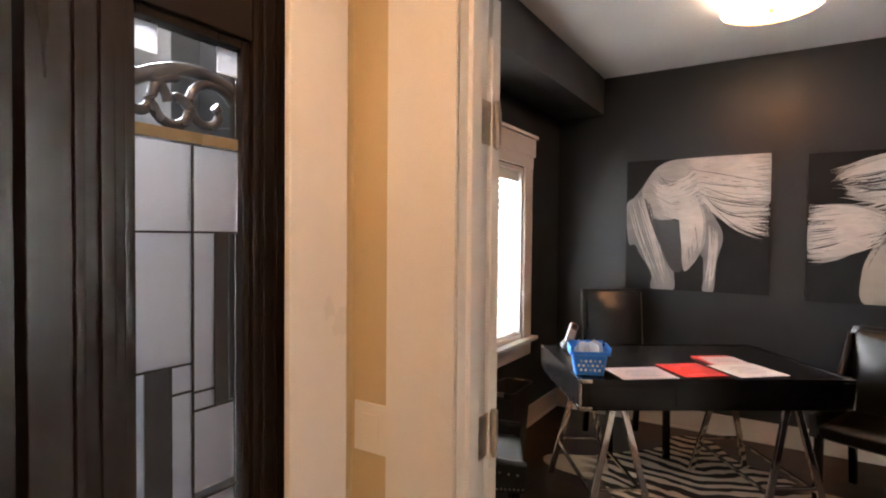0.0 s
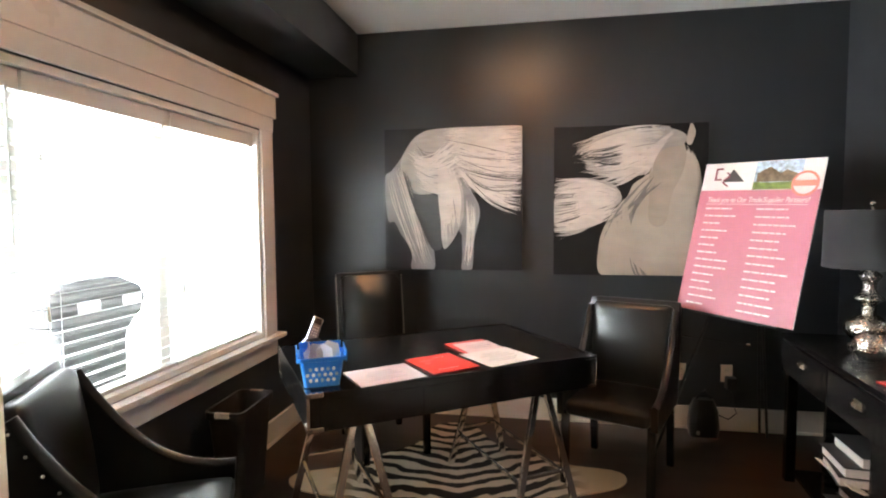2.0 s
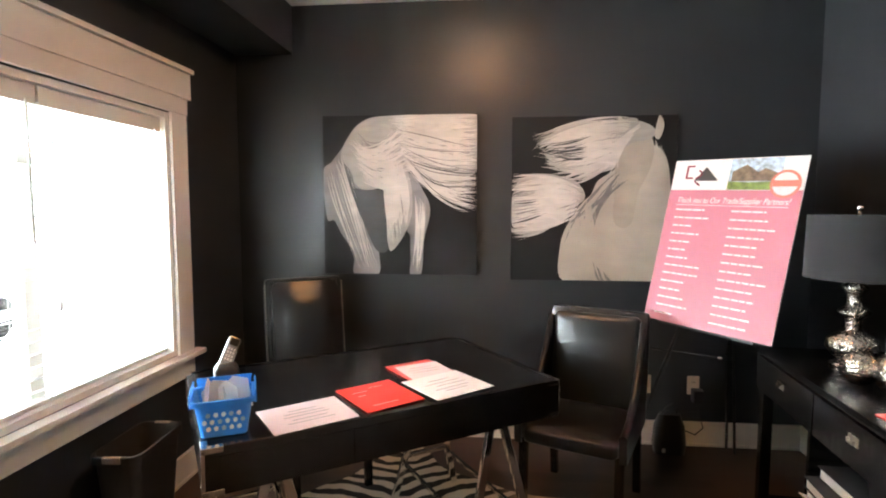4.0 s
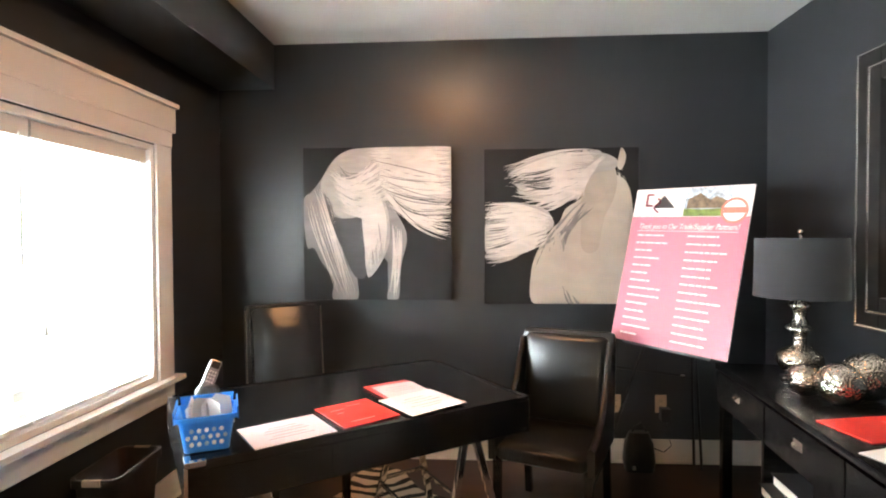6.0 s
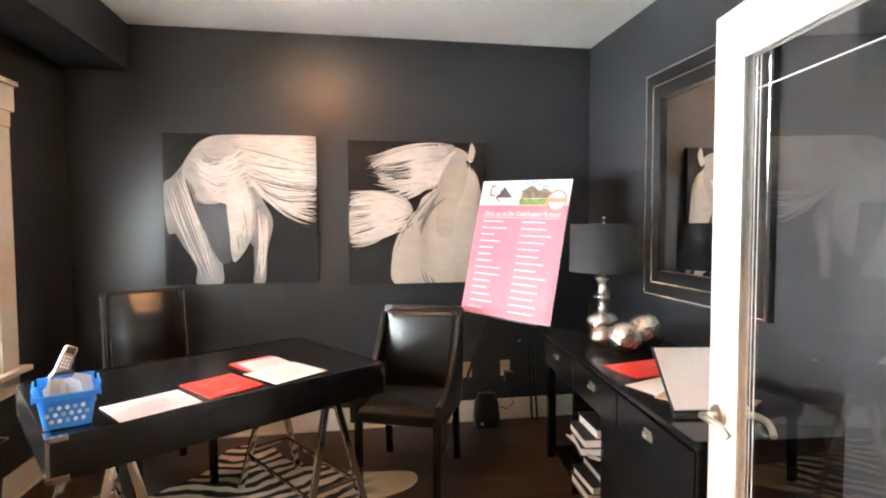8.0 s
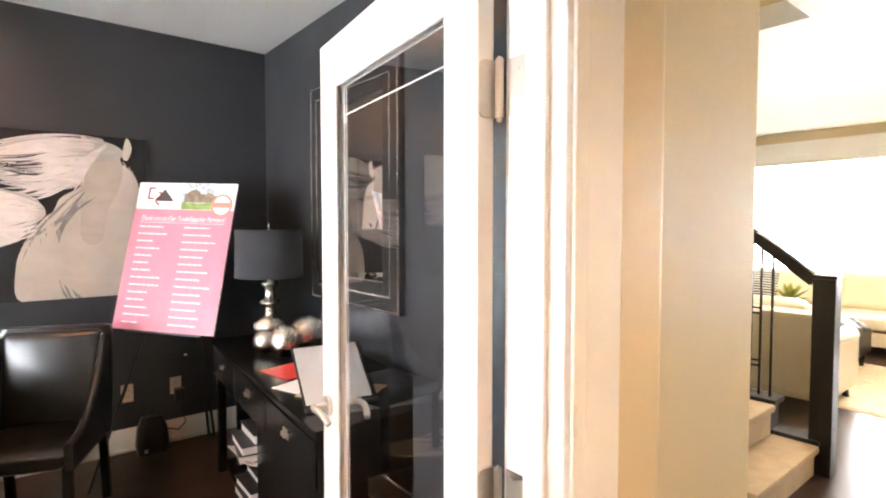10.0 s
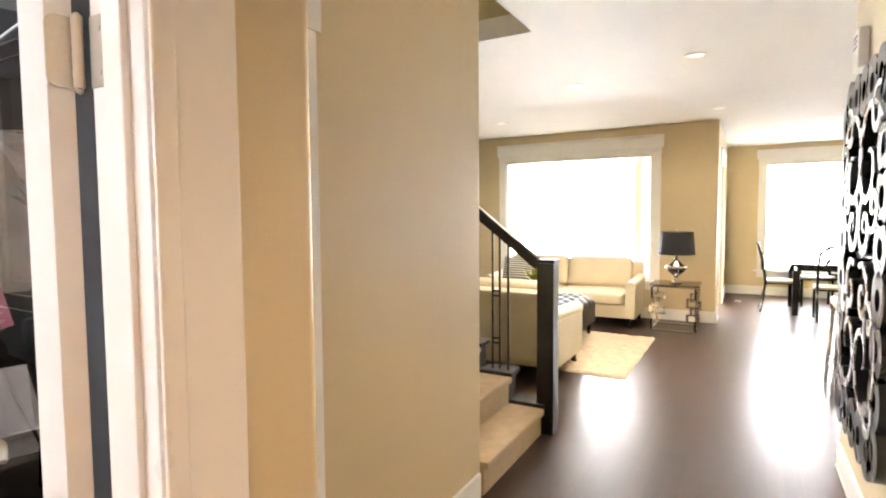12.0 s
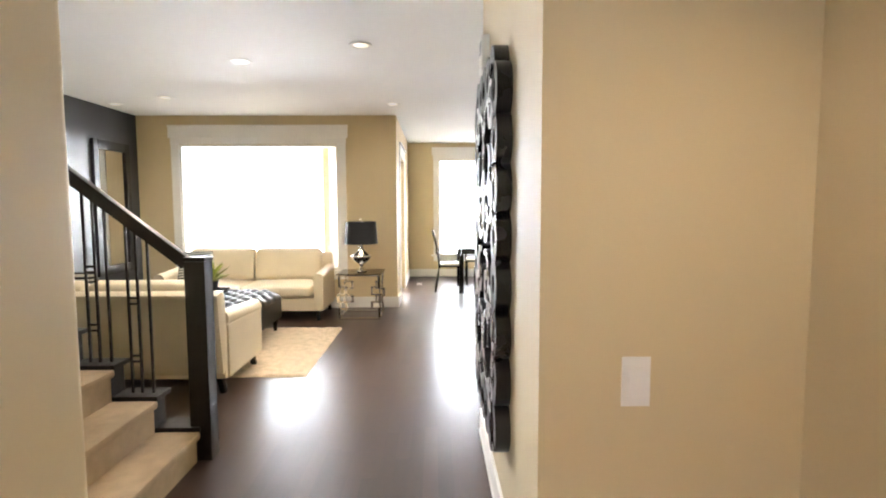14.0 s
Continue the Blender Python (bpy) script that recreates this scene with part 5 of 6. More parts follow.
for z0, count in ((0.0755, 4), (0.3485, 3)):
    z = z0
    for i in range(count):
        h = rnd.uniform(0.040, 0.056)
        bd = thing("ring_binder", "black ring binder thick with white pages lying on the credenza shelf", "binder", CRM @ pose(CX0 + 0.16 + rnd.uniform(-0.05, 0.03), 0.15 + rnd.uniform(-0.01, 0.01), z, 0, 0, rnd.uniform(-7, 7)), "binders on the shelf")
        for k in (0.0, h - 0.0035):
            bm = bmesh.new()
            box(bm, -0.15, 0.13, -0.125, 0.125, k, k + 0.003, 0.001)
            part("cover", bm, BLACK_PLASTIC, bd)
        bm = bmesh.new()
        box(bm, -0.143, 0.12, -0.118, 0.112, 0.0035, h * rnd.uniform(0.7, 0.88))
        part("page_block", bm, PAPER, bd, "white pages")
        z += h + 0.0005
bm = bmesh.new()
prism(bm, [(-0.11, 0.0), (0.10, 0.0), (0.105, 0.004), (0.0, 0.014), (-0.108, 0.005)], -0.14, 0.14)
single("loose_magazine", bm, PAPER, "white magazine sliding off the binder stack", "magazine", CRM @ pose(CX0 + 0.06, 0.14, 0.32, 0, 24, 6))


def table_lamp(label, m, rows, shade_r0, shade_r1, z0, z1, group="", lit=False):
    t = thing("table_lamp", label, "lamp", m, group)
    bm = bmesh.new()
    lathe(bm, rows, 40)
    part("lamp_base", bm, CHROME if lit else MERCURY, t, "bright silver footed bowl" if lit else "hammered silver turned base")
    bm = bmesh.new()
    lathe(bm, [(shade_r0, z0), (shade_r1, z1), (shade_r1 - 0.003, z1), (shade_r0 - 0.003, z0)], 48)
    bmesh.ops.delete(bm, geom=[f for f in bm.faces if len(f.verts) > 4], context="FACES")
    part("shade", bm, SHADE_BLACK, t, "black drum fabric shade")
    bm = bmesh.new()
    rod(bm, (0, 0, rows[-1][1] - 0.01), (0, 0, z1 + 0.02), 0.005)
    for a in range(3):
        rod(bm, (0, 0, z1 - 0.004), (math.cos(a * 2.094) * (shade_r1 - 0.004), math.sin(a * 2.094) * (shade_r1 - 0.004), z1 - 0.004), 0.002, seg=6)
    part("harp", bm, NICKEL, t)
    bm = bmesh.new()
    lathe(bm, [(0.004, z1 + 0.004), (0.011, z1 + 0.008), (0.006, z1 + 0.014), (0.013, z1 + 0.026), (0.010, z1 + 0.036), (0.002, z1 + 0.04)], 16)
    part("finial", bm, CHROME, t, "small bright finial")
    if lit:
        bm = bmesh.new()
        bmesh.ops.create_uvsphere(bm, u_segments=20, v_segments=12, radius=0.032, matrix=Matrix.Translation((0, 0, z0 + 0.10)))
        part("light_bulb", bm, glow("warm_lit_bulb", (1.0, 0.62, 0.30), 60.0), t, "glowing warm light bulb")
    return t


table_lamp("table lamp with black drum shade and stacked silver base", pose(1.86, 3.70, CT), [(0.075, 0), (0.078, 0.012), (0.05, 0.03), (0.075, 0.05), (0.098, 0.085), (0.092, 0.12), (0.06, 0.145), (0.03, 0.165), (0.028, 0.20), (0.036, 0.222), (0.058, 0.236), (0.058, 0.246), (0.036, 0.262), (0.026, 0.285), (0.030, 0.32), (0.046, 0.34), (0.046, 0.352), (0.026, 0.37), (0.012, 0.39)],
           0.19, 0.185, 0.385, 0.655)
for x, y, r in ((1.795, 3.325, 0.084), (1.74, 3.46, 0.066), (1.95, 3.40, 0.096)):
    bm = bmesh.new()
    bmesh.ops.create_uvsphere(bm, u_segments=36, v_segments=24, radius=r)
    single("silver_ball", bm, MERCURY, "hammered silver decorative ball on the credenza", "ornament", pose(x, y, CT + r - 0.001), "silver balls")
sheet("red_magazine", "glossy red magazine lying on the credenza", RED_PAPER, 1.755, 3.06, CT, 0.215, 0.30, -78, [(0.0, 0.07, 0.12)], 0.004, PINK_PAPER)
sheet("printed_sheet", "white sheets lying on the credenza", PAPER, 1.685, 2.75, CT, 0.22, 0.28, 20, (), 0.003)
sheet("kraft_folder", "tan card folder lying on the credenza", material("kraft_card", (0.40, 0.26, 0.15), 0.7), 1.741, 2.62, CT + 0.0035, 0.24, 0.30, 35, (), 0.003)
rb = thing("presentation_binder", "white page binder with spiral edge standing open on the credenza", "binder", pose(1.655, 2.47, CT + 0.012, 0, 0, -9))
lean = pose(0, 0, 0, -46)
bm = bmesh.new()
box(bm, -0.14, 0.15, 0, 0.006, 0, 0.265, 0.002, lean)
part("back_board", bm, BLACK_PLASTIC, rb)
bm = bmesh.new()
box(bm, -0.132, 0.128, -0.005, -0.0005, 0.010, 0.258, 0.001, lean)
part("page", bm, PAPER, rb, "white page")
for i in range(12):
    bm = bmesh.new()
    lathe(bm, [(0.007, -0.002), (0.009, 0), (0.007, 0.002)], 10, lean @ pose(0.137, -0.004, 0.018 + i * 0.0188))
    part("spiral_ring", bm, CHROME, rb, "metal spiral ring")
bm = bmesh.new()
rod(bm, lean @ Vector((0, 0.008, 0.20)), (0, 0.16, -0.012), 0.004)
part("prop", bm, BLACK_PLASTIC, rb)
bm = bmesh.new()
box(bm, -0.14, 0.15, -0.02, 0.0, -0.012, 0.0, 0.002)
part("ledge", bm, BLACK_PLASTIC, rb)

# mirror with a wide black frame and two rows of nailheads
mi = thing("wall_mirror", "black framed wall mirror with two rows of nailheads", "mirror", pose(SIDE - 0.001, 3.33, 1.675, 0, 0, -90))
MW, MH, FW = 0.49, 0.645, 0.155
bm = bmesh.new()
for a, b, c, d in ((-MW, -MW + FW, -MH, MH), (MW - FW, MW, -MH, MH), (-MW + FW, MW - FW, MH - FW, MH), (-MW + FW, MW - FW, -MH, -MH + FW)):
    box(bm, a, b, -0.035, 0, c, d, 0.006)
part("mirror_frame", bm, BLACK_LEATHER, mi)
bm = bmesh.new()
for k, w in ((0.012, 0.008), (0.085, 0.008)):
    a, c = MW - k, MH - k
    for s in (-1, 1):
        for z in np.arange(-c, c, 0.0135):
            bead(bm, (s * a, -0.036, z), w)
        for x in np.arange(-a, a, 0.0135):
            bead(bm, (x, -0.036, s * c), w)
part("nailhead_trim", bm, CHROME, mi, "two rows of small nickel nailheads")["kind"] = "stuff"
bm = bmesh.new()
box(bm, -MW + FW - 0.004, MW - FW + 0.004, -0.012, -0.006, -MH + FW - 0.004, MH - FW + 0.004)
part("mirror_glass", bm, MIRROR, mi)

# ceiling drum light
dl = thing("ceiling_light", "white drum ceiling light, switched on", "lamp", pose(0.21, 3.52, H))
bm = bmesh.new()
lathe(bm, [(0.235, -0.095), (0.235, -0.012), (0.231, -0.012), (0.231, -0.095)], 64)
bmesh.ops.delete(bm, geom=[f for f in bm.faces if len(f.verts) > 4], context="FACES")
part("drum_shade", bm, glow("lit_linen_shade", (1.0, 0.76, 0.54), 7.5), dl, "lit white fabric drum")
bm = bmesh.new()
lathe(bm, [(0.229, -0.098), (0.229, -0.094)], 64)
part("diffuser", bm, glow("lit_diffuser", (1.0, 0.40, 0.11), 10.5), dl, "glowing bottom diffuser")
bm = bmesh.new()
lathe(bm, [(0.05, -0.02), (0.06, -0.002)], 24)
rod(bm, (0, 0, -0.11), (0, 0, -0.01), 0.006)
bead(bm, (0, 0, -0.11), 0.012)
part("ceiling_plate", bm, NICKEL, dl)


def outlet(x, label):
    t = thing("power_outlet", label, "outlet", pose(x, PIC - 0.001, 0.385), "outlets below the canvases")
    bm = bmesh.new()
    box(bm, -0.036, 0.036, -0.006, 0, -0.058, 0.058, 0.002)
    part("cover_plate", bm, material("beige_plate", (0.62, 0.50, 0.38), 0.4), t)
    bm = bmesh.new()
    for z in (-0.02, 0.02):
        for s in (-0.007, 0.007):
            box(bm, s - 0.0015, s + 0.0015, -0.0068, -0.0061, z - 0.005, z + 0.005)
    part("socket", bm, BLACK_PLASTIC, t)
    return t


outlet(1.27, "beige wall outlet plate beside the chair")
outlet(1.56, "beige wall outlet plate with a black adapter")
ad = thing("power_adapter", "black plug-in power adapter with hanging cord", "adapter", pose(1.575, PIC - 0.008, 0.33))
bm = bmesh.new()
box(bm, -0.03, 0.03, -0.06, 0, -0.04, 0.04, 0.008)
part("adapter_body", bm, BLACK_PLASTIC, ad)
bm = bmesh.new()
tube(bm, [(0, -0.04, -0.04), (0.01, -0.05, -0.12), (0.03, -0.06, -0.19), (-0.02, -0.07, -0.23), (-0.09, -0.08, -0.2), (-0.13, -0.09, -0.16)], 0.004, 8)
part("cord", bm, BLACK_PLASTIC, ad)
pb = thing("shoulder_bag", "small black bag slumped on the floor by the outlet", "bag", pose(1.39, 4.55, 0))
bm = bmesh.new()
bucket(bm, [(0.085, 0.05, 0.03, 0.0), (0.095, 0.06, 0.04, 0.06), (0.085, 0.055, 0.04, 0.17), (0.06, 0.03, 0.025, 0.24)])
part("pouch", bm, BLACK_LEATHER, pb)
bm = bmesh.new()
tube(bm, [(-0.05, 0, 0.22), (-0.03, -0.02, 0.28), (0.01, -0.01, 0.30), (0.04, 0.01, 0.26), (0.05, 0, 0.21)], 0.007, 8)
part("strap", bm, BLACK_PLASTIC, pb)
bm = bmesh.new()
box(bm, -0.055, -0.035, -0.062, -0.058, 0.02, 0.045, 0.001)
part("buckle", bm, NICKEL, pb)


# ---- stairs and hall ----
RISE, GOING, SX0, SX1, SY = 0.185, 0.235, 3.452, 4.36, 1.708
st = thing("staircase", "carpeted staircase with dark wooden tread ends and railing", "stairs", pose(0, 0, 0))
for i in range(13):
    y, z = SY + i * GOING, (i + 1) * RISE
    bm = bmesh.new()
    box(bm, SX0, SX1 - 0.001, y, min(y + GOING, 4.99), max(0, z - 0.6), z - 0.012, 0.004)
    box(bm, SX0, SX1 - 0.001, y - 0.028, min(y + GOING, 4.99), z - 0.045, z, 0.016)
    part("carpeted_step", bm, CARPET, st, "beige carpet over tread and riser")
    bm = bmesh.new()
    box(bm, SX1, 4.50, y + 0.005, min(y + GOING, 4.99), 0 if i < 1 else max(0, z - 0.6), z - 0.012, 0.003)
    box(bm, SX1, 4.525, y - 0.02, min(y + GOING + 0.004, 4.99), z - 0.010, z + 0.02, 0.006)
    part("tread_end", bm, ESPRESSO, st, "dark stained tread end")
NX, NY = 4.435, 1.69
bm = bmesh.new()
box(bm, NX - 0.058, NX + 0.058, NY - 0.058, NY + 0.058, 0, 1.165, 0.004)
nw = part("newel_post", bm, ESPRESSO, st, "square dark stained newel post")
bm = bmesh.new()
box(bm, NX - 0.064, NX + 0.064, NY - 0.064, NY + 0.064, 1.1655, 1.19, 0.006)
part("newel_cap", bm, ESPRESSO, nw)
slope = RISE / GOING
rail_z = lambda y: 1.10 + (y - NY) * slope
bm = bmesh.new()
bar(bm, (NX, NY + 0.06, rail_z(NY + 0.06)), (NX, 4.5, rail_z(4.5)), 0.058, 0.075, 0.012)
part("handrail", bm, ESPRESSO, st, "dark stained sloping handrail")
IRON = material("dark_iron", (0.03, 0.026, 0.024), 0.4, 0.8, var=0.1)
for i in range(1, 11):
    y0 = SY + i * GOING
    for j, off in enumerate((0.035, 0.10, 0.155)):
        y = y0 + off
        z0 = (i + 1) * RISE + 0.021
        bm = bmesh.new()
        box(bm, NX - 0.0065, NX + 0.0065, y - 0.0065, y + 0.0065, z0, rail_z(y) - 0.035)
        part("baluster", bm, IRON, st)
    zc = (i + 1) * RISE + 0.021
    for z in (zc + 0.18, zc + 0.214, zc + 0.52, zc + 0.554):
        bm = bmesh.new()
        box(bm, NX - 0.006, NX + 0.006, y0 + 0.1066, y0 + 0.1484, z, z + 0.012)
        part("baluster_link", bm, IRON, st)

# scrolled wall panel on the hall wall
SCROLL_SILVER = material("silver_leaf", (0.72, 0.71, 0.69), 0.28, 1.0, var=0.15, scale=12, bump=0.1)
SCROLL_BLACK = material("black_satin_frame", (0.012, 0.010, 0.010), 0.28, var=0.15)
art = thing("scroll_wall_art", "black and silver scrolled wall panel with scalloped edge", "wall art", pose(4.03, HALL + 0.001, 1.27))
AW, AH, AD = 0.52, 0.825, 0.062


def ring_piece(bm, cx, cz, r0, r1, y0, y1, a0=0.0, a1=360.0, seg=22):
    """Part of a flat ring between radii r1 and r0."""
    full = a1 - a0 >= 360
    cols = []
    for i in range(seg if full else seg + 1):
        a = radians(a0 + (a1 - a0) * i / seg)
        cols.append([bm.verts.new((cx + r * math.cos(a), y, cz + r * math.sin(a))) for r, y in ((r1, y0), (r0, y0), (r0, y1), (r1, y1))])
    k = len(cols)
    for i in range(k if full else k - 1):
        p, q = cols[i], cols[(i + 1) % k]
        for j in range(4):
            bm.faces.new((p[j], p[(j + 1) % 4], q[(j + 1) % 4], q[j]))
    if not full:
        bm.faces.new(cols[0][::-1])
        bm.faces.new(cols[-1])


lobes = [(s * AW * 0.88, -AH + 0.10 + 0.2 * i) for s in (-1, 1) for i in range(8)] + [(-0.36 + 0.18 * i, t * (AH - 0.06)) for t in (-1, 1) for i in range(5)]
for x, z in lobes:
    bm = bmesh.new()
    ring_piece(bm, x, z, 0.115, 0.045, 0.0, AD)
    part("lobe", bm, SCROLL_BLACK, art)


bm = bmesh.new()
prism(bm, [(p.x, p.y) for p in smooth_loop([(-0.46, -0.70), (-0.2, -0.76), (0.2, -0.76), (0.46, -0.70), (0.47, 0.0), (0.46, 0.70), (0.2, 0.76), (-0.2, 0.76), (-0.46, 0.70), (-0.47, 0.0)])], 0.002, 0.011)
part("backing", bm, SCROLL_BLACK, art, "black satin backing panel")


def scroll(cx, cz, r, turns, start, flip):
    bm1, bm2 = bmesh.new(), bmesh.new()
    n = int(turns * 26)
    outer, inner = [], []
    for i in range(n + 1):
        t = i / n
        rr = r * (1 - 0.82 * t)
        a = start + flip * t * turns * 2 * math.pi
        w = 0.034 * math.sin(math.pi * min(1, 0.12 + 0.88 * t)) + 0.006
        outer.append((cx + rr * math.cos(a), cz + rr * math.sin(a)))
        inner.append((cx + (rr - w) * math.cos(a), cz + (rr - w) * math.sin(a)))
    for bmx, y0, y1 in ((bm1, 0.012, AD - 0.002), (bm2, AD - 0.0015, AD + 0.004)):
        ring = [[bmx.verts.new((x, y, z)) for (x, z), y in ((o, y0), (q, y0), (q, y1), (o, y1))] for o, q in zip(outer, inner)]
        for p, q in zip(ring, ring[1:]):
            for j in range(4):
                bmx.faces.new((p[j], p[(j + 1) % 4], q[(j + 1) % 4], q[j]))
        bmx.faces.new(ring[0][::-1])
        bmx.faces.new(ring[-1])
    sc = part("scroll", bm1, SCROLL_BLACK, art)
    part("silver_face", bm2, SCROLL_SILVER, sc)


for sx in (-1, 1):
    for sz in (-1, 1):
        for cx, cz, r, tn, stt in ((0.19, 0.42, 0.30, 1.2, 0.6), (0.15, 0.15, 0.16, 1.3, 2.2), (0.33, 0.62, 0.13, 1.2, 1.1), (0.32, 0.24, 0.12, 1.25, 4.0)):
            scroll(sx * cx, sz * cz, r, tn, stt if sx > 0 else math.pi - stt, sx * sz)
ch = thing("door_chime", "white louvred door chime high on the hall wall", "door chime", pose(4.42, HALL + 0.001, 2.31))
bm = bmesh.new()
box(bm, -0.075, 0.075, 0, 0.045, -0.10, 0.10, 0.006)
part("chime_cover", bm, WHITE_TRIM, ch)
bm = bmesh.new()
for z in (0.01, 0.035, 0.06):
    box(bm, -0.045, 0.045, 0.0452, 0.0475, z, z + 0.01)
part("louvre", bm, GREYINK, ch)


def downlight(x, y):
    d = thing("downlight", "round white recessed ceiling downlight, lit", "ceiling light", pose(x, y, H), "recessed downlights")
    bm = bmesh.new()
    ring_piece(bm, 0, 0, 0.095, 0.062, -0.006, -0.0005, seg=32)
    bmesh.ops.rotate(bm, cent=(0, 0, 0), matrix=Matrix.Rotation(radians(90), 3, "X"), verts=bm.verts)
    bmesh.ops.translate(bm, vec=(0, 0, -0.0065), verts=bm.verts)
    part("trim_ring", bm, WHITE_TRIM, d)
    bm = bmesh.new()
    lathe(bm, [(0.060, -0.0045), (0.060, -0.001)], 32)
    part("lens", bm, glow("downlight_lens", (1.0, 0.88, 0.7), 0.9), d, "glowing lens")


# (8.18, 4.30) stands for a round vent, though its lens glows like the others
for x, y in ((5.72, 0.91), (6.2, 2.02), (8.18, 0.85), (7.77, 3.47), (8.18, 4.30), (-0.05, 0.35), (1.75, -0.38)):
    downlight(x, y)

# ---- living room ----
LEG = BLACK_WOOD


def sofa(label, m, width, seats):
    """A cream leather sofa, facing -y, with seat and back cushions, slim arms and dark legs."""
    s = thing("sofa", label, "sofa", m, "cream sofas")
    w = width / 2
    bm = bmesh.new()
    box(bm, -w + 0.02, w - 0.02, -0.43, 0.40, 0.13, 0.30, 0.02)
    part("base", bm, CREAM_LEATHER, s)
    bm = bmesh.new()
    box(bm, -w + 0.02, w - 0.02, 0.0, 0.16, 0.0, 0.66, 0.045, pose(0, 0.27, 0.18, -7))
    part("backrest", bm, CREAM_LEATHER, s)
    for k in (-1, 1):
        bm = bmesh.new()
        x0, x1 = sorted((k * w, k * (w - 0.13)))
        box(bm, x0, x1, -0.44, 0.36, 0.13, 0.56, 0.03)
        rod(bm, ((x0 + x1) / 2, -0.43, 0.55), ((x0 + x1) / 2, 0.36, 0.60), 0.066, seg=24)
        part("arm", bm, CREAM_LEATHER, s)
    span = (width - 0.31) / seats
    for i in range(seats):
        a = -w + 0.155 + i * span
        bm = bmesh.new()
        pillow(bm, a + 0.003, a + span - 0.003, -0.48, 0.22, 0.305, 0.46, 0.055, 2, 0.022)
        part("seat_cushion", bm, CREAM_LEATHER, s)
        bm = bmesh.new()
        pillow(bm, a + 0.003, a + span - 0.003, 0.0, 0.18, 0.0, 0.47, 0.075, 1, 0.035, pose(0, 0.12, 0.46, -14))
        part("back_cushion", bm, CREAM_LEATHER, s)
    for sx in (-1, 1):
        for y in (-0.38, 0.34):
            bm = bmesh.new()
            bar(bm, (sx * (w - 0.07), y - 0.01, 0), (sx * (w - 0.09), y, 0.129), 0.045, 0.045, 0.004, up=(0, 1, 0))
            part("leg", bm, LEG, s)
    return s


sofa("cream leather two-cushion sofa below the large window", pose(8.57, 2.83, 0, 0, 0, -90), 2.15, 2)
sofa("cream leather sofa with its back to the stairs", pose(5.85, 3.04, 0.0, 0, 0, 90), 2.2, 2)


def cushion(label, m, mat):
    bm = bmesh.new()
    bmesh.ops.create_grid(bm, x_segments=14, y_segments=14, size=0.21)
    top = list(bm.verts)
    for q in top:
        e = max(0.0, (1 - (q.co.x / 0.21) ** 2) * (1 - (q.co.y / 0.21) ** 2))
        q.co.z = 0.075 * e ** 0.55
    dup = bmesh.ops.duplicate(bm, geom=bm.verts[:] + bm.edges[:] + bm.faces[:])
    for q in [g for g in dup["geom"] if isinstance(g, bmesh.types.BMVert)]:
        q.co.z = -q.co.z
    bmesh.ops.remove_doubles(bm, verts=bm.verts, dist=0.0005)
    return single("throw_cushion", bm, mat, label, "cushion", m)


STRIPE = material("black_white_stripe_fabric", (0.3, 0.3, 0.3), 0.9, bump=0.1)
_n, _l = STRIPE.node_tree.nodes, STRIPE.node_tree.links
_w, _c, _r = _n.new("ShaderNodeTexWave"), _n.new("ShaderNodeTexCoord"), _n.new("ShaderNodeValToRGB")
_w.inputs["Scale"].default_value = 9
_l.new(_c.outputs["Object"], _w.inputs["Vector"])
_l.new(_w.outputs[1], _r.inputs[0])
_r.color_ramp.elements[0].position, _r.color_ramp.elements[1].position = 0.45, 0.55
_r.color_ramp.elements[0].color = (0.012, 0.012, 0.012, 1)
_r.color_ramp.elements[1].color = (0.6, 0.57, 0.5, 1)
_l.new(_r.outputs[0], _n["Principled BSDF"].inputs["Base Color"])
cushion("black and white striped throw cushion on the sofa", pose(8.49, 3.53, 0.68, 0, -66, 6), STRIPE)
cushion("black and white striped throw cushion on the back-turned sofa", pose(6.0, 3.39, 0.72, 0, 70, -10), STRIPE)

ot = thing("tufted_ottoman", "large black leather ottoman with deep button tufting", "ottoman", pose(6.99, 2.68, 0.02) @ Matrix.Diagonal((1, 1, 1.15, 1)))
bm = bmesh.new()
bmesh.ops.create_grid(bm, x_segments=60, y_segments=60, size=0.5)
for q in bm.verts:
    x, y = q.co.x * 1.25, q.co.y * 1.1
    e = (1 - abs(q.co.x / 0.5) ** 8) * (1 - abs(q.co.y / 0.5) ** 8)
    tuft = abs(math.sin((x + y) * math.pi / 0.20)) ** 0.5 * abs(math.sin((x - y) * math.pi / 0.20)) ** 0.5
    q.co = Vector((x, y, 0.33 + 0.08 * max(0, e) ** 0.5 + 0.045 * tuft * max(0, e)))
part("tufted_top", bm, BLACK_LEATHER, ot)
bm = bmesh.new()
box(bm, -0.62, 0.62, -0.545, 0.545, 0.13, 0.345, 0.02)
part("ottoman_base", bm, BLACK_LEATHER, ot)
for sx in (-1, 1):
    for sy in (-1, 1):
        bm = bmesh.new()
        rod(bm, (sx * 0.55, sy * 0.48, 0), (sx * 0.55, sy * 0.48, 0.13), 0.02, 0.03)
        part("leg", bm, LEG, ot)
tray = single("serving_tray", (lambda b: (bucket(b, [(0.22, 0.15, 0.03, 0), (0.24, 0.17, 0.03, 0.03), (0.23, 0.16, 0.03, 0.03), (0.21, 0.14, 0.03, 0.006)]), b)[1])(bmesh.new()), BLACK_WOOD, "small black tray on the tufted ottoman", "tray", pose(7.15, 2.80, 0.534))
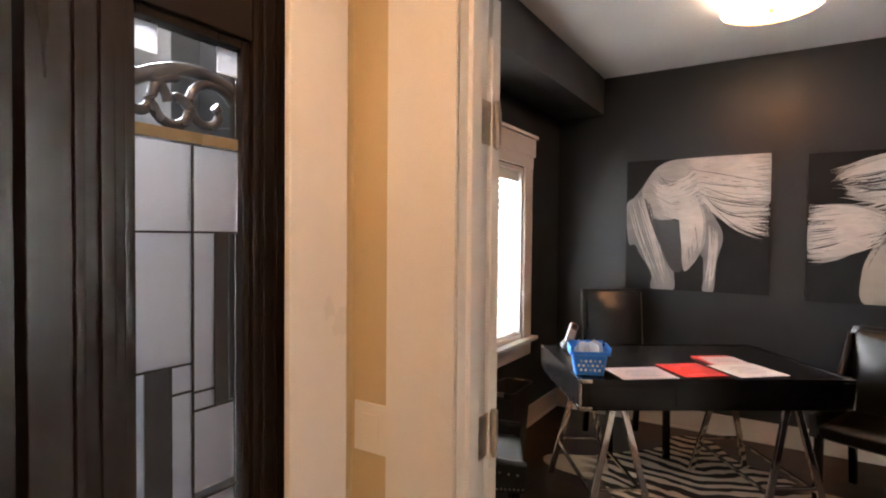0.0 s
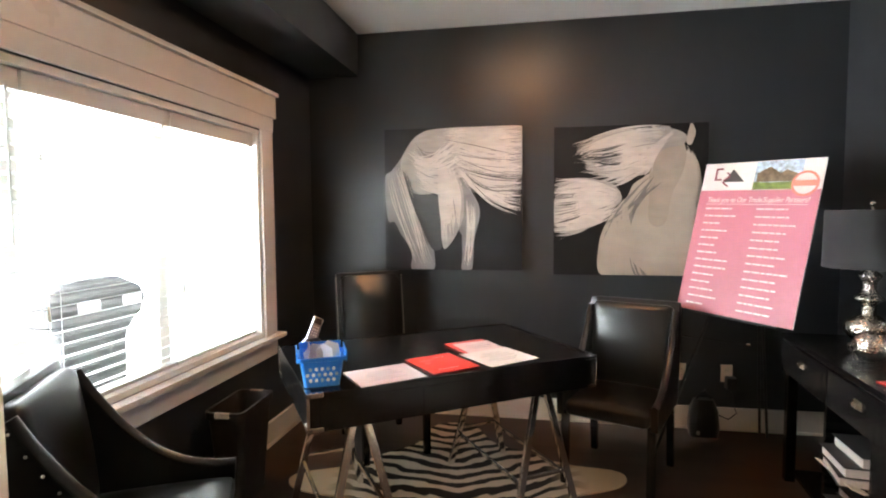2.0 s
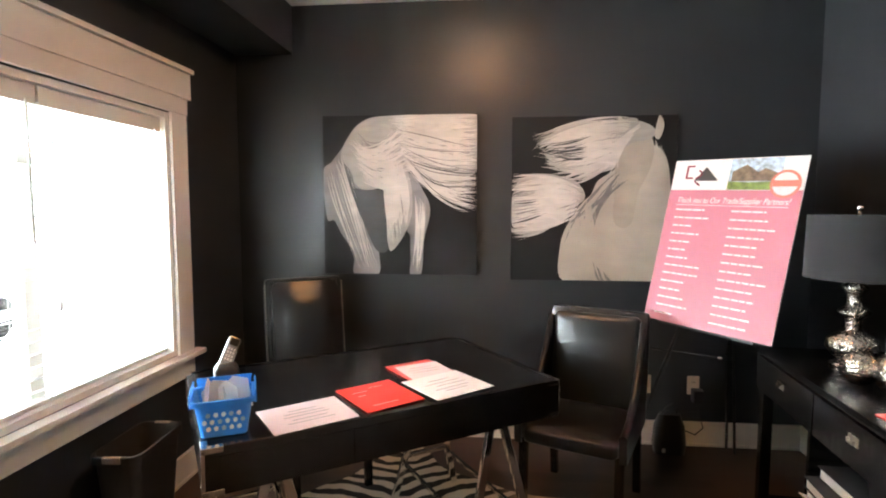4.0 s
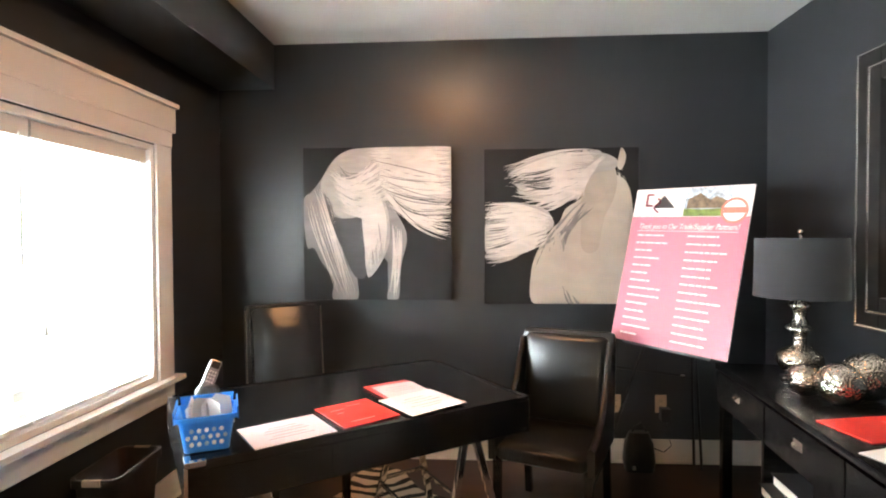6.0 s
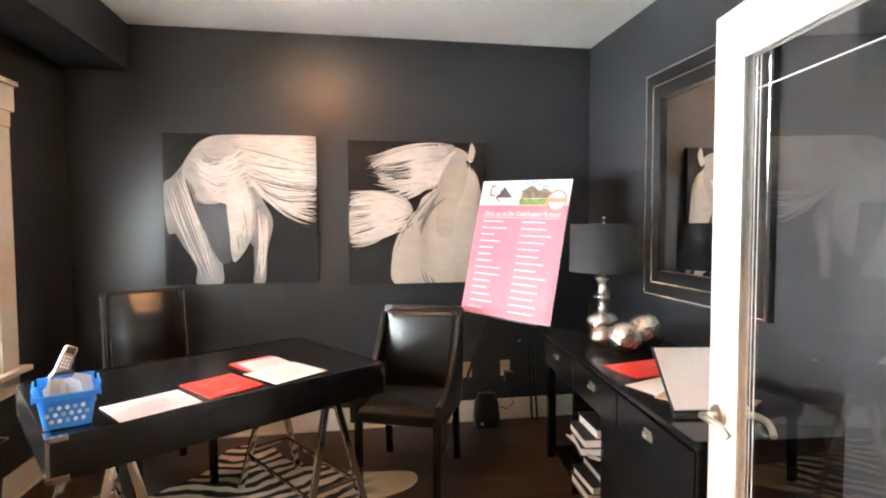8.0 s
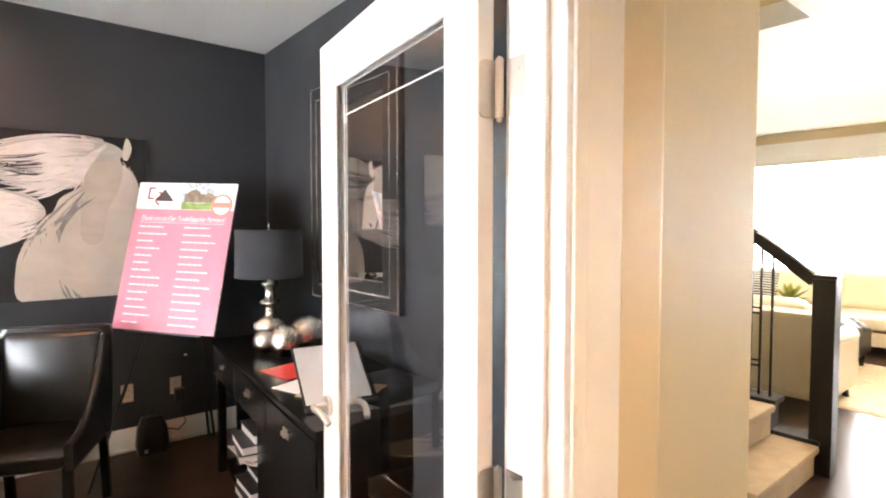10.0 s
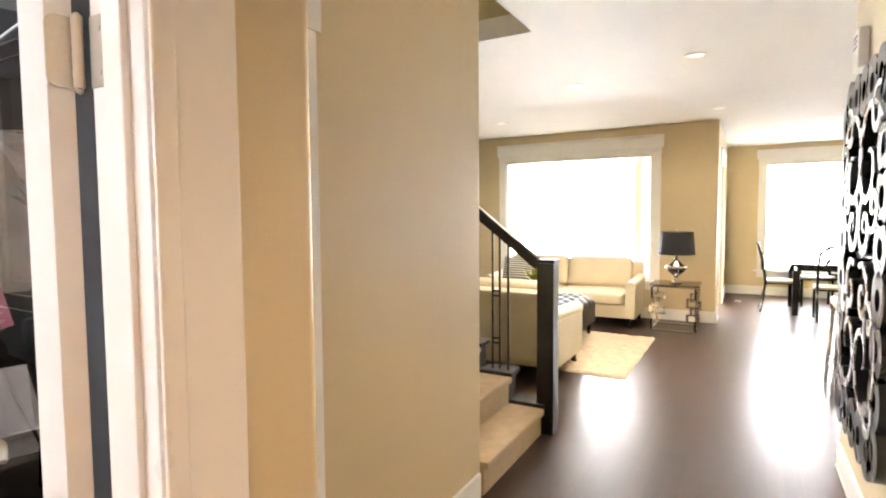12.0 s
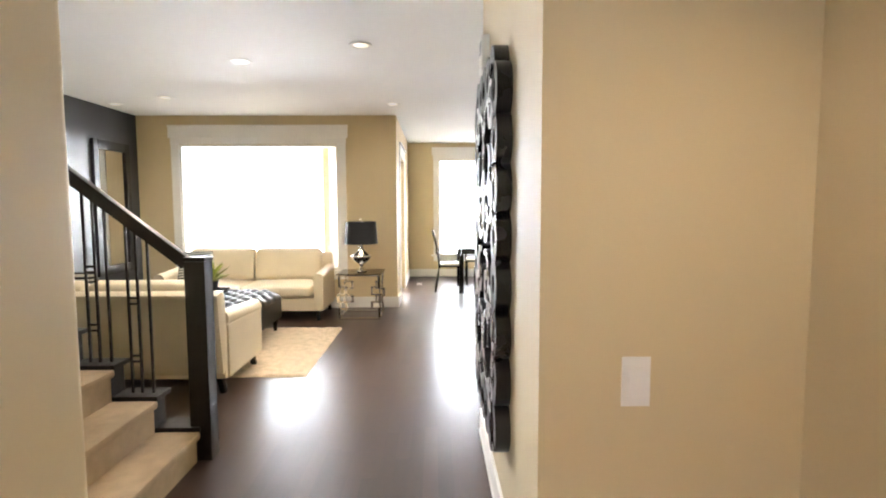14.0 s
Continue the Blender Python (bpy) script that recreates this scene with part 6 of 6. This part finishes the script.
pl = thing("potted_plant", "yellow-green leafy plant in a small black pot", "plant", pose(7.15, 2.76, 0.541) @ Matrix.Diagonal((1.15, 1.15, 1.3, 1)))
bm = bmesh.new()
lathe(bm, [(0.045, 0), (0.065, 0.10), (0.06, 0.10), (0.05, 0.09)], 24)
part("pot", bm, BLACK_PLASTIC, pl)
LEAF = material("lime_leaf", (0.30, 0.32, 0.04), 0.5, var=0.3)
rnd = random.Random(4)
bm = bmesh.new()
for i in range(60):
    a, e, ln = rnd.uniform(0, 6.28), rnd.uniform(0.25, 1.45), rnd.uniform(0.10, 0.24)
    d = Vector((math.cos(a) * math.cos(e), math.sin(a) * math.cos(e), math.sin(e)))
    s = d.cross(Vector((0, 0, 1))).normalized() * rnd.uniform(0.012, 0.022)
    o = Vector((0, 0, 0.09))
    vs = [bm.verts.new(p) for p in (o, o + d * ln * 0.5 + s, o + d * ln + Vector((0, 0, -0.03)), o + d * ln * 0.5 - s)]
    bm.faces.new(vs)
part("foliage", bm, LEAF, pl)

# shag rug
bm = bmesh.new()
bmesh.ops.create_grid(bm, x_segments=90, y_segments=90, size=0.5)
for q in bm.verts:
    x, y = 6.81 + q.co.x * 1.84, 2.60 + q.co.y * 2.3
    edge = max(abs(q.co.x), abs(q.co.y)) > 0.494
    nz = noise.noise(Vector((x * 22, y * 22, 0)))
    q.co = Vector((x + 0.012 * noise.noise(Vector((y * 14, x * 3, 2))), y + 0.012 * noise.noise(Vector((x * 14, y * 3, 5))), 0.001 if edge else 0.018 + 0.012 * nz))
single("shag_rug", bm, SHAG, "cream shag rug lying on the dark wood floor", "rug")

# side table with fretwork legs
tb = thing("side_table", "chrome side table with stepped fretwork legs and glass top", "side table", pose(8.48, 1.31, 0))
TW, TH = 0.29, 0.585
bm = bmesh.new()
box(bm, -TW, TW, -TW, TW, TH, TH + 0.012, 0.003)
g = part("glass_top", bm, glass("smoked_glass", 0.0, (0.28, 0.27, 0.26)), tb, "smoked glass top")
g.visible_shadow = False
for z in (0.0, TH - 0.022):
    bm = bmesh.new()
    for s in (-1, 1):
        box(bm, -TW + 0.02, TW - 0.02, min(s * (TW - 0.02), s * (TW - 0.04)), max(s * (TW - 0.02), s * (TW - 0.04)), z, z + 0.022, 0.002)
        box(bm, min(s * (TW - 0.02), s * (TW - 0.04)), max(s * (TW - 0.02), s * (TW - 0.04)), -TW + 0.0405, TW - 0.0405, z, z + 0.022, 0.002)
    part("frame_ring", bm, CHROME, tb)
zig = [(0.0, 0.022), (0.0, 0.14), (0.09, 0.14), (0.09, 0.23), (-0.02, 0.23), (-0.02, 0.33), (0.09, 0.33), (0.09, 0.43), (0.0, 0.43), (0.0, TH - 0.0225)]
for face in range(4):
    for s in (-1, 1):
        m = pose(0, 0, 0, 0, 0, 90 * face)
        for (a, za), (b, zb) in zip(zig, zig[1:]):
            bm = bmesh.new()
            xa, xb = s * (TW - 0.035) - s * a, s * (TW - 0.035) - s * b
            box(bm, min(xa, xb) - 0.015, max(xa, xb) + 0.015, -TW + 0.020, -TW + 0.042, min(za, zb) - (0 if za != zb else 0.009), max(za, zb) + (0 if za != zb else 0.009), 0, m)
            part("fret_bar", bm, CHROME, tb)
table_lamp("table lamp with black shade on a silver footed bowl", pose(8.48, 1.31, TH + 0.012), [(0.07, 0), (0.072, 0.012), (0.03, 0.03), (0.022, 0.07), (0.03, 0.10), (0.10, 0.15), (0.14, 0.20), (0.135, 0.225), (0.10, 0.245), (0.06, 0.27), (0.03, 0.30), (0.012, 0.36)], 0.225, 0.20, 0.375, 0.67, lit=True)

# framed mirror on the accent wall
am = thing("wall_mirror", "tall dark framed mirror on the charcoal accent wall", "mirror", pose(8.42, ACC - 0.001, 1.46))
bm = bmesh.new()
for a, b, c, d in ((-0.39, -0.29, -0.86, 0.86), (0.29, 0.39, -0.86, 0.86), (-0.29, 0.29, 0.74, 0.86), (-0.29, 0.29, -0.86, -0.74)):
    box(bm, a, b, -0.04, 0, c, d, 0.008)
part("mirror_frame", bm, ESPRESSO, am)
bm = bmesh.new()
box(bm, -0.295, 0.295, -0.014, -0.008, -0.745, 0.745)
part("mirror_glass", bm, MIRROR, am)

# ---- dining corner ----
dt = thing("dining_table", "black lacquered dining table with square legs", "dining table", pose(10.68, -0.77, 0))
bm = bmesh.new()
box(bm, -0.5, 0.5, -0.72, 0.72, 0.725, 0.765, 0.005)
part("tabletop", bm, BLACK_WOOD, dt)
bm = bmesh.new()
box(bm, -0.42, 0.42, -0.64, 0.64, 0.66, 0.7245, 0.003)
part("apron", bm, BLACK_WOOD, dt)
for sx in (-1, 1):
    for sy in (-1, 1):
        bm = bmesh.new()
        box(bm, sx * 0.43 - 0.04, sx * 0.43 + 0.04, sy * 0.65 - 0.04, sy * 0.65 + 0.04, 0, 0.6595, 0.004)
        part("leg", bm, BLACK_WOOD, dt)
dc = thing("dining_chair", "black dining chair with curved open back and pale seat", "chair", pose(10.58, 0.06, 0, 0, 0, 0), "dining chairs")
bm = bmesh.new()
box(bm, -0.22, 0.22, -0.22, 0.20, 0.43, 0.455, 0.006)
part("seat_frame", bm, BLACK_WOOD, dc)
bm = bmesh.new()
box(bm, -0.20, 0.20, -0.205, 0.185, 0.4555, 0.49, 0.014)
part("seat", bm, CREAM_LEATHER, dc)
for sx in (-1, 1):
    bm = bmesh.new()
    bar(bm, (sx * 0.20, -0.20, 0), (sx * 0.20, -0.19, 0.4295), 0.035, 0.035, 0.004, up=(0, 1, 0))
    part("leg", bm, BLACK_WOOD, dc)
    bm = bmesh.new()
    tube(bm, [(sx * 0.20, 0.26, 0.0), (sx * 0.20, 0.21, 0.25), (sx * 0.20, 0.19, 0.45), (sx * 0.205, 0.22, 0.7), (sx * 0.19, 0.28, 0.95), (sx * 0.10, 0.30, 1.03), (0, 0.302, 1.045)], 0.018, 10)
    part("back_post", bm, BLACK_WOOD, dc)
bm = bmesh.new()
ring_piece(bm, 0, 0.78, 0.13, 0.105, 0.235, 0.255, seg=26)
part("back_ring", bm, BLACK_WOOD, dc)
bm = bmesh.new()
box(bm, -0.19, 0.19, 0.20, 0.22, 0.58, 0.62, 0.004)
box(bm, -0.012, 0.012, 0.236, 0.252, 0.6205, 0.675, 0.002)
part("back_rail", bm, BLACK_WOOD, dc)
for m in (pose(10.58, -1.62, 0, 0, 0, 180), pose(11.38, -0.47, 0, 0, 0, -90), pose(9.99, -0.54, 0, 0, 0, 90), pose(11.38, -1.07, 0, 0, 0, -90)):
    copy_thing(dc, m)
bs = thing("bar_stool", "chrome bar stool with a cream seat near the hall wall", "stool", pose(6.45, -0.32, 0))
for sx in (-1, 1):
    for sy in (-1, 1):
        bm = bmesh.new()
        bar(bm, (sx * 0.21, sy * 0.21, 0), (sx * 0.17, sy * 0.17, 0.70), 0.022, 0.022, 0.003)
        part("leg", bm, CHROME, bs)
bm = bmesh.new()
for sx in (-1, 1):
    bar(bm, (sx * 0.2, -0.2, 0.22), (sx * 0.2, 0.2, 0.22), 0.016, 0.016)
    bar(bm, (-0.2, sx * 0.2, 0.2), (0.2, sx * 0.2, 0.2), 0.016, 0.016)
part("foot_ring", bm, CHROME, bs)
bm = bmesh.new()
box(bm, -0.2, 0.2, -0.2, 0.2, 0.701, 0.775, 0.025)
part("seat", bm, CREAM_LEATHER, bs)
bm = bmesh.new()
box(bm, -0.2, 0.2, 0.0, 0.04, 0, 0.28, 0.015, pose(0, -0.2, 0.77, 6))
part("backrest", bm, CREAM_LEATHER, bs)
fv = thing("floor_vent", "white metal floor vent near the far wall", "floor vent", pose(11.35, 0.62, 0.0))
bm = bmesh.new()
for i in range(7):
    box(bm, -0.13, 0.13, -0.045 + i * 0.014, -0.037 + i * 0.014, 0.001, 0.005)
part("louvre", bm, WHITE_TRIM, fv)


# ---- outside ----
slab("ground", material("concrete_ground", (0.72, 0.71, 0.70), 0.9, var=0.2, scale=2, bump=0.3), "pale concrete ground outside the house", "ground", (-60, -1.62, -60, 60, -0.35, -0.25), (13.1, 70, -60, 60, -0.35, -0.25))
# emitting slab added outside the office window; it lights the room as daylight
SKYGLOW = glow("office_daylight_glow", (0.93, 0.97, 1.0), 30.0)
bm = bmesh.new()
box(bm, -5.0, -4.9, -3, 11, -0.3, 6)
tagged(new("backdrop", mesh_of("backdrop", bm, SKYGLOW)), "glowing panel standing in for daylight beyond the office window", "backdrop", kind="structure")
# dimmer self-lit panel in place of a house, so the slats stand out
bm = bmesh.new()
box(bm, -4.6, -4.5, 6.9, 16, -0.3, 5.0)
tagged(new("backdrop", mesh_of("backdrop", bm, glow("pale_blue_glow_panel", (0.80, 0.92, 1.0), 0.35, 0.12))), "pale blue glowing panel standing in for a house wall beyond the office window", "backdrop", kind="structure")
# two emitting slabs act as daylight, the dining one weaker to spare the stair wall
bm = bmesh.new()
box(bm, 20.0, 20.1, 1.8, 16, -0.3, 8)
tagged(new("backdrop", mesh_of("backdrop", bm, glow("living_daylight_glow", (0.97, 0.98, 1.0), 88.0))), "glowing panel standing in for daylight beyond the living window", "backdrop", kind="structure")
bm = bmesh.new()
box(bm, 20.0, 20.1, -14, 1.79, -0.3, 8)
tagged(new("backdrop", mesh_of("backdrop", bm, glow("dining_daylight_glow", (0.97, 0.98, 1.0), 34.0))), "weaker glowing panel standing in for daylight beyond the dining window", "backdrop", kind="structure")
cart = thing("refuse_cart", "dark wheeled refuse cart standing outside the office window", "refuse cart", pose(-1.92, 3.09, -0.25, 0, 0, 90) @ Matrix.Diagonal((1.29, 1.1, 1.01, 1)))
CART = material("dark_grey_cart_plastic", (0.020, 0.017, 0.017), 0.55, var=0.2)
bm = bmesh.new()
bucket(bm, [(0.12, 0.14, 0.03, 0.02), (0.145, 0.17, 0.04, 1.10), (0.17, 0.19, 0.05, 1.16), (0.20, 0.20, 0.05, 1.20)])
part("cart_body", bm, CART, cart)
bm = bmesh.new()
bucket(bm, [(0.205, 0.205, 0.06, 1.205), (0.225, 0.215, 0.07, 1.27), (0.21, 0.205, 0.07, 1.33), (0.15, 0.15, 0.06, 1.385), (0.08, 0.1, 0.05, 1.40)])
part("lid", bm, CART, cart)
for a in (-0.09, 0.11):
    bm = bmesh.new()
    box(bm, a - 0.045, a + 0.045, -0.222, -0.212, 1.255, 1.30, 0.003)
    part("sticker", bm, PAPER, cart, "pale sticker")
for s in (-1, 1):
    bm = bmesh.new()
    rod(bm, (s * 0.13, 0.15, 0.09), (s * 0.17, 0.15, 0.09), 0.09, seg=24)
    part("wheel", bm, BLACK_PLASTIC, cart)
# the last box is a roof strip added to dim the sidelight's upper glass
slab("porch", material("grey_porch_siding", (0.26, 0.27, 0.31), 0.7, var=0.15, scale=4, bump=0.2), "grey sided porch walls outside the front door, with an added roof strip for shade", "porch", (-2.6, -2.5, -1.2, 1.5, -0.25, 2.9), (-2.5, -1.2, 1.4, 1.5, -0.25, 2.5), (-2.5, -1.75, -1.2, 1.39, 2.3, 2.42))


# ---- floor boards, laid along the hall ----
fl = bpy.data.objects["floor"]
rnd = random.Random(21)
PW = 0.083
meshes = {}
for ln in (0.6, 0.9, 1.2, 1.5):
    bm = bmesh.new()
    box(bm, 0, ln, 0, PW, -0.002, 0.0)
    meshes[ln] = mesh_of("floor_board", bm, DARK_FLOOR, smooth=False)
verts, faces = [], []
count = 0
row = 0
y = -4.5
while y < 4.95:
    x = (-1.45 if y > -0.8 else 4.7) + rnd.uniform(-0.5, 0)
    while x < 12.5:
        ln = rnd.choice((0.6, 0.9, 1.2, 1.5))
        west = -1.40 if y > 1.25 else DOORX - 0.08 if y > -0.86 else 4.78
        if x + ln < west + 0.02:
            x += ln
            continue
        near = 0.9 < x < 8.6 and 0.0 < y < 1.72
        if near and count < 290:
            ob = new("floor_board", meshes[ln])
            ob.parent = fl
            ob.location = (x, y, 0)
            count += 1
        else:
            k = len(verts)
            x0, x1, y0, y1 = max(x, west), min(x + ln, 12.48), y, y + PW
            verts += [(x0, y0, -0.002), (x1, y0, -0.002), (x1, y1, -0.002), (x0, y1, -0.002), (x0, y0, 0), (x1, y0, 0), (x1, y1, 0), (x0, y1, 0)]
            faces += [(k + 4, k + 5, k + 6, k + 7), (k, k + 1, k + 5, k + 4), (k + 1, k + 2, k + 6, k + 5), (k + 2, k + 3, k + 7, k + 6), (k + 3, k, k + 4, k + 7)]
        x += ln
    y += PW
me = bpy.data.meshes.new("floor_boards_far")
me.from_pydata(verts, [], faces)
me.materials.append(DARK_FLOOR_FAR)
rest = new("floor_boards_far", me)
rest.parent = fl
rest["kind"] = "stuff"
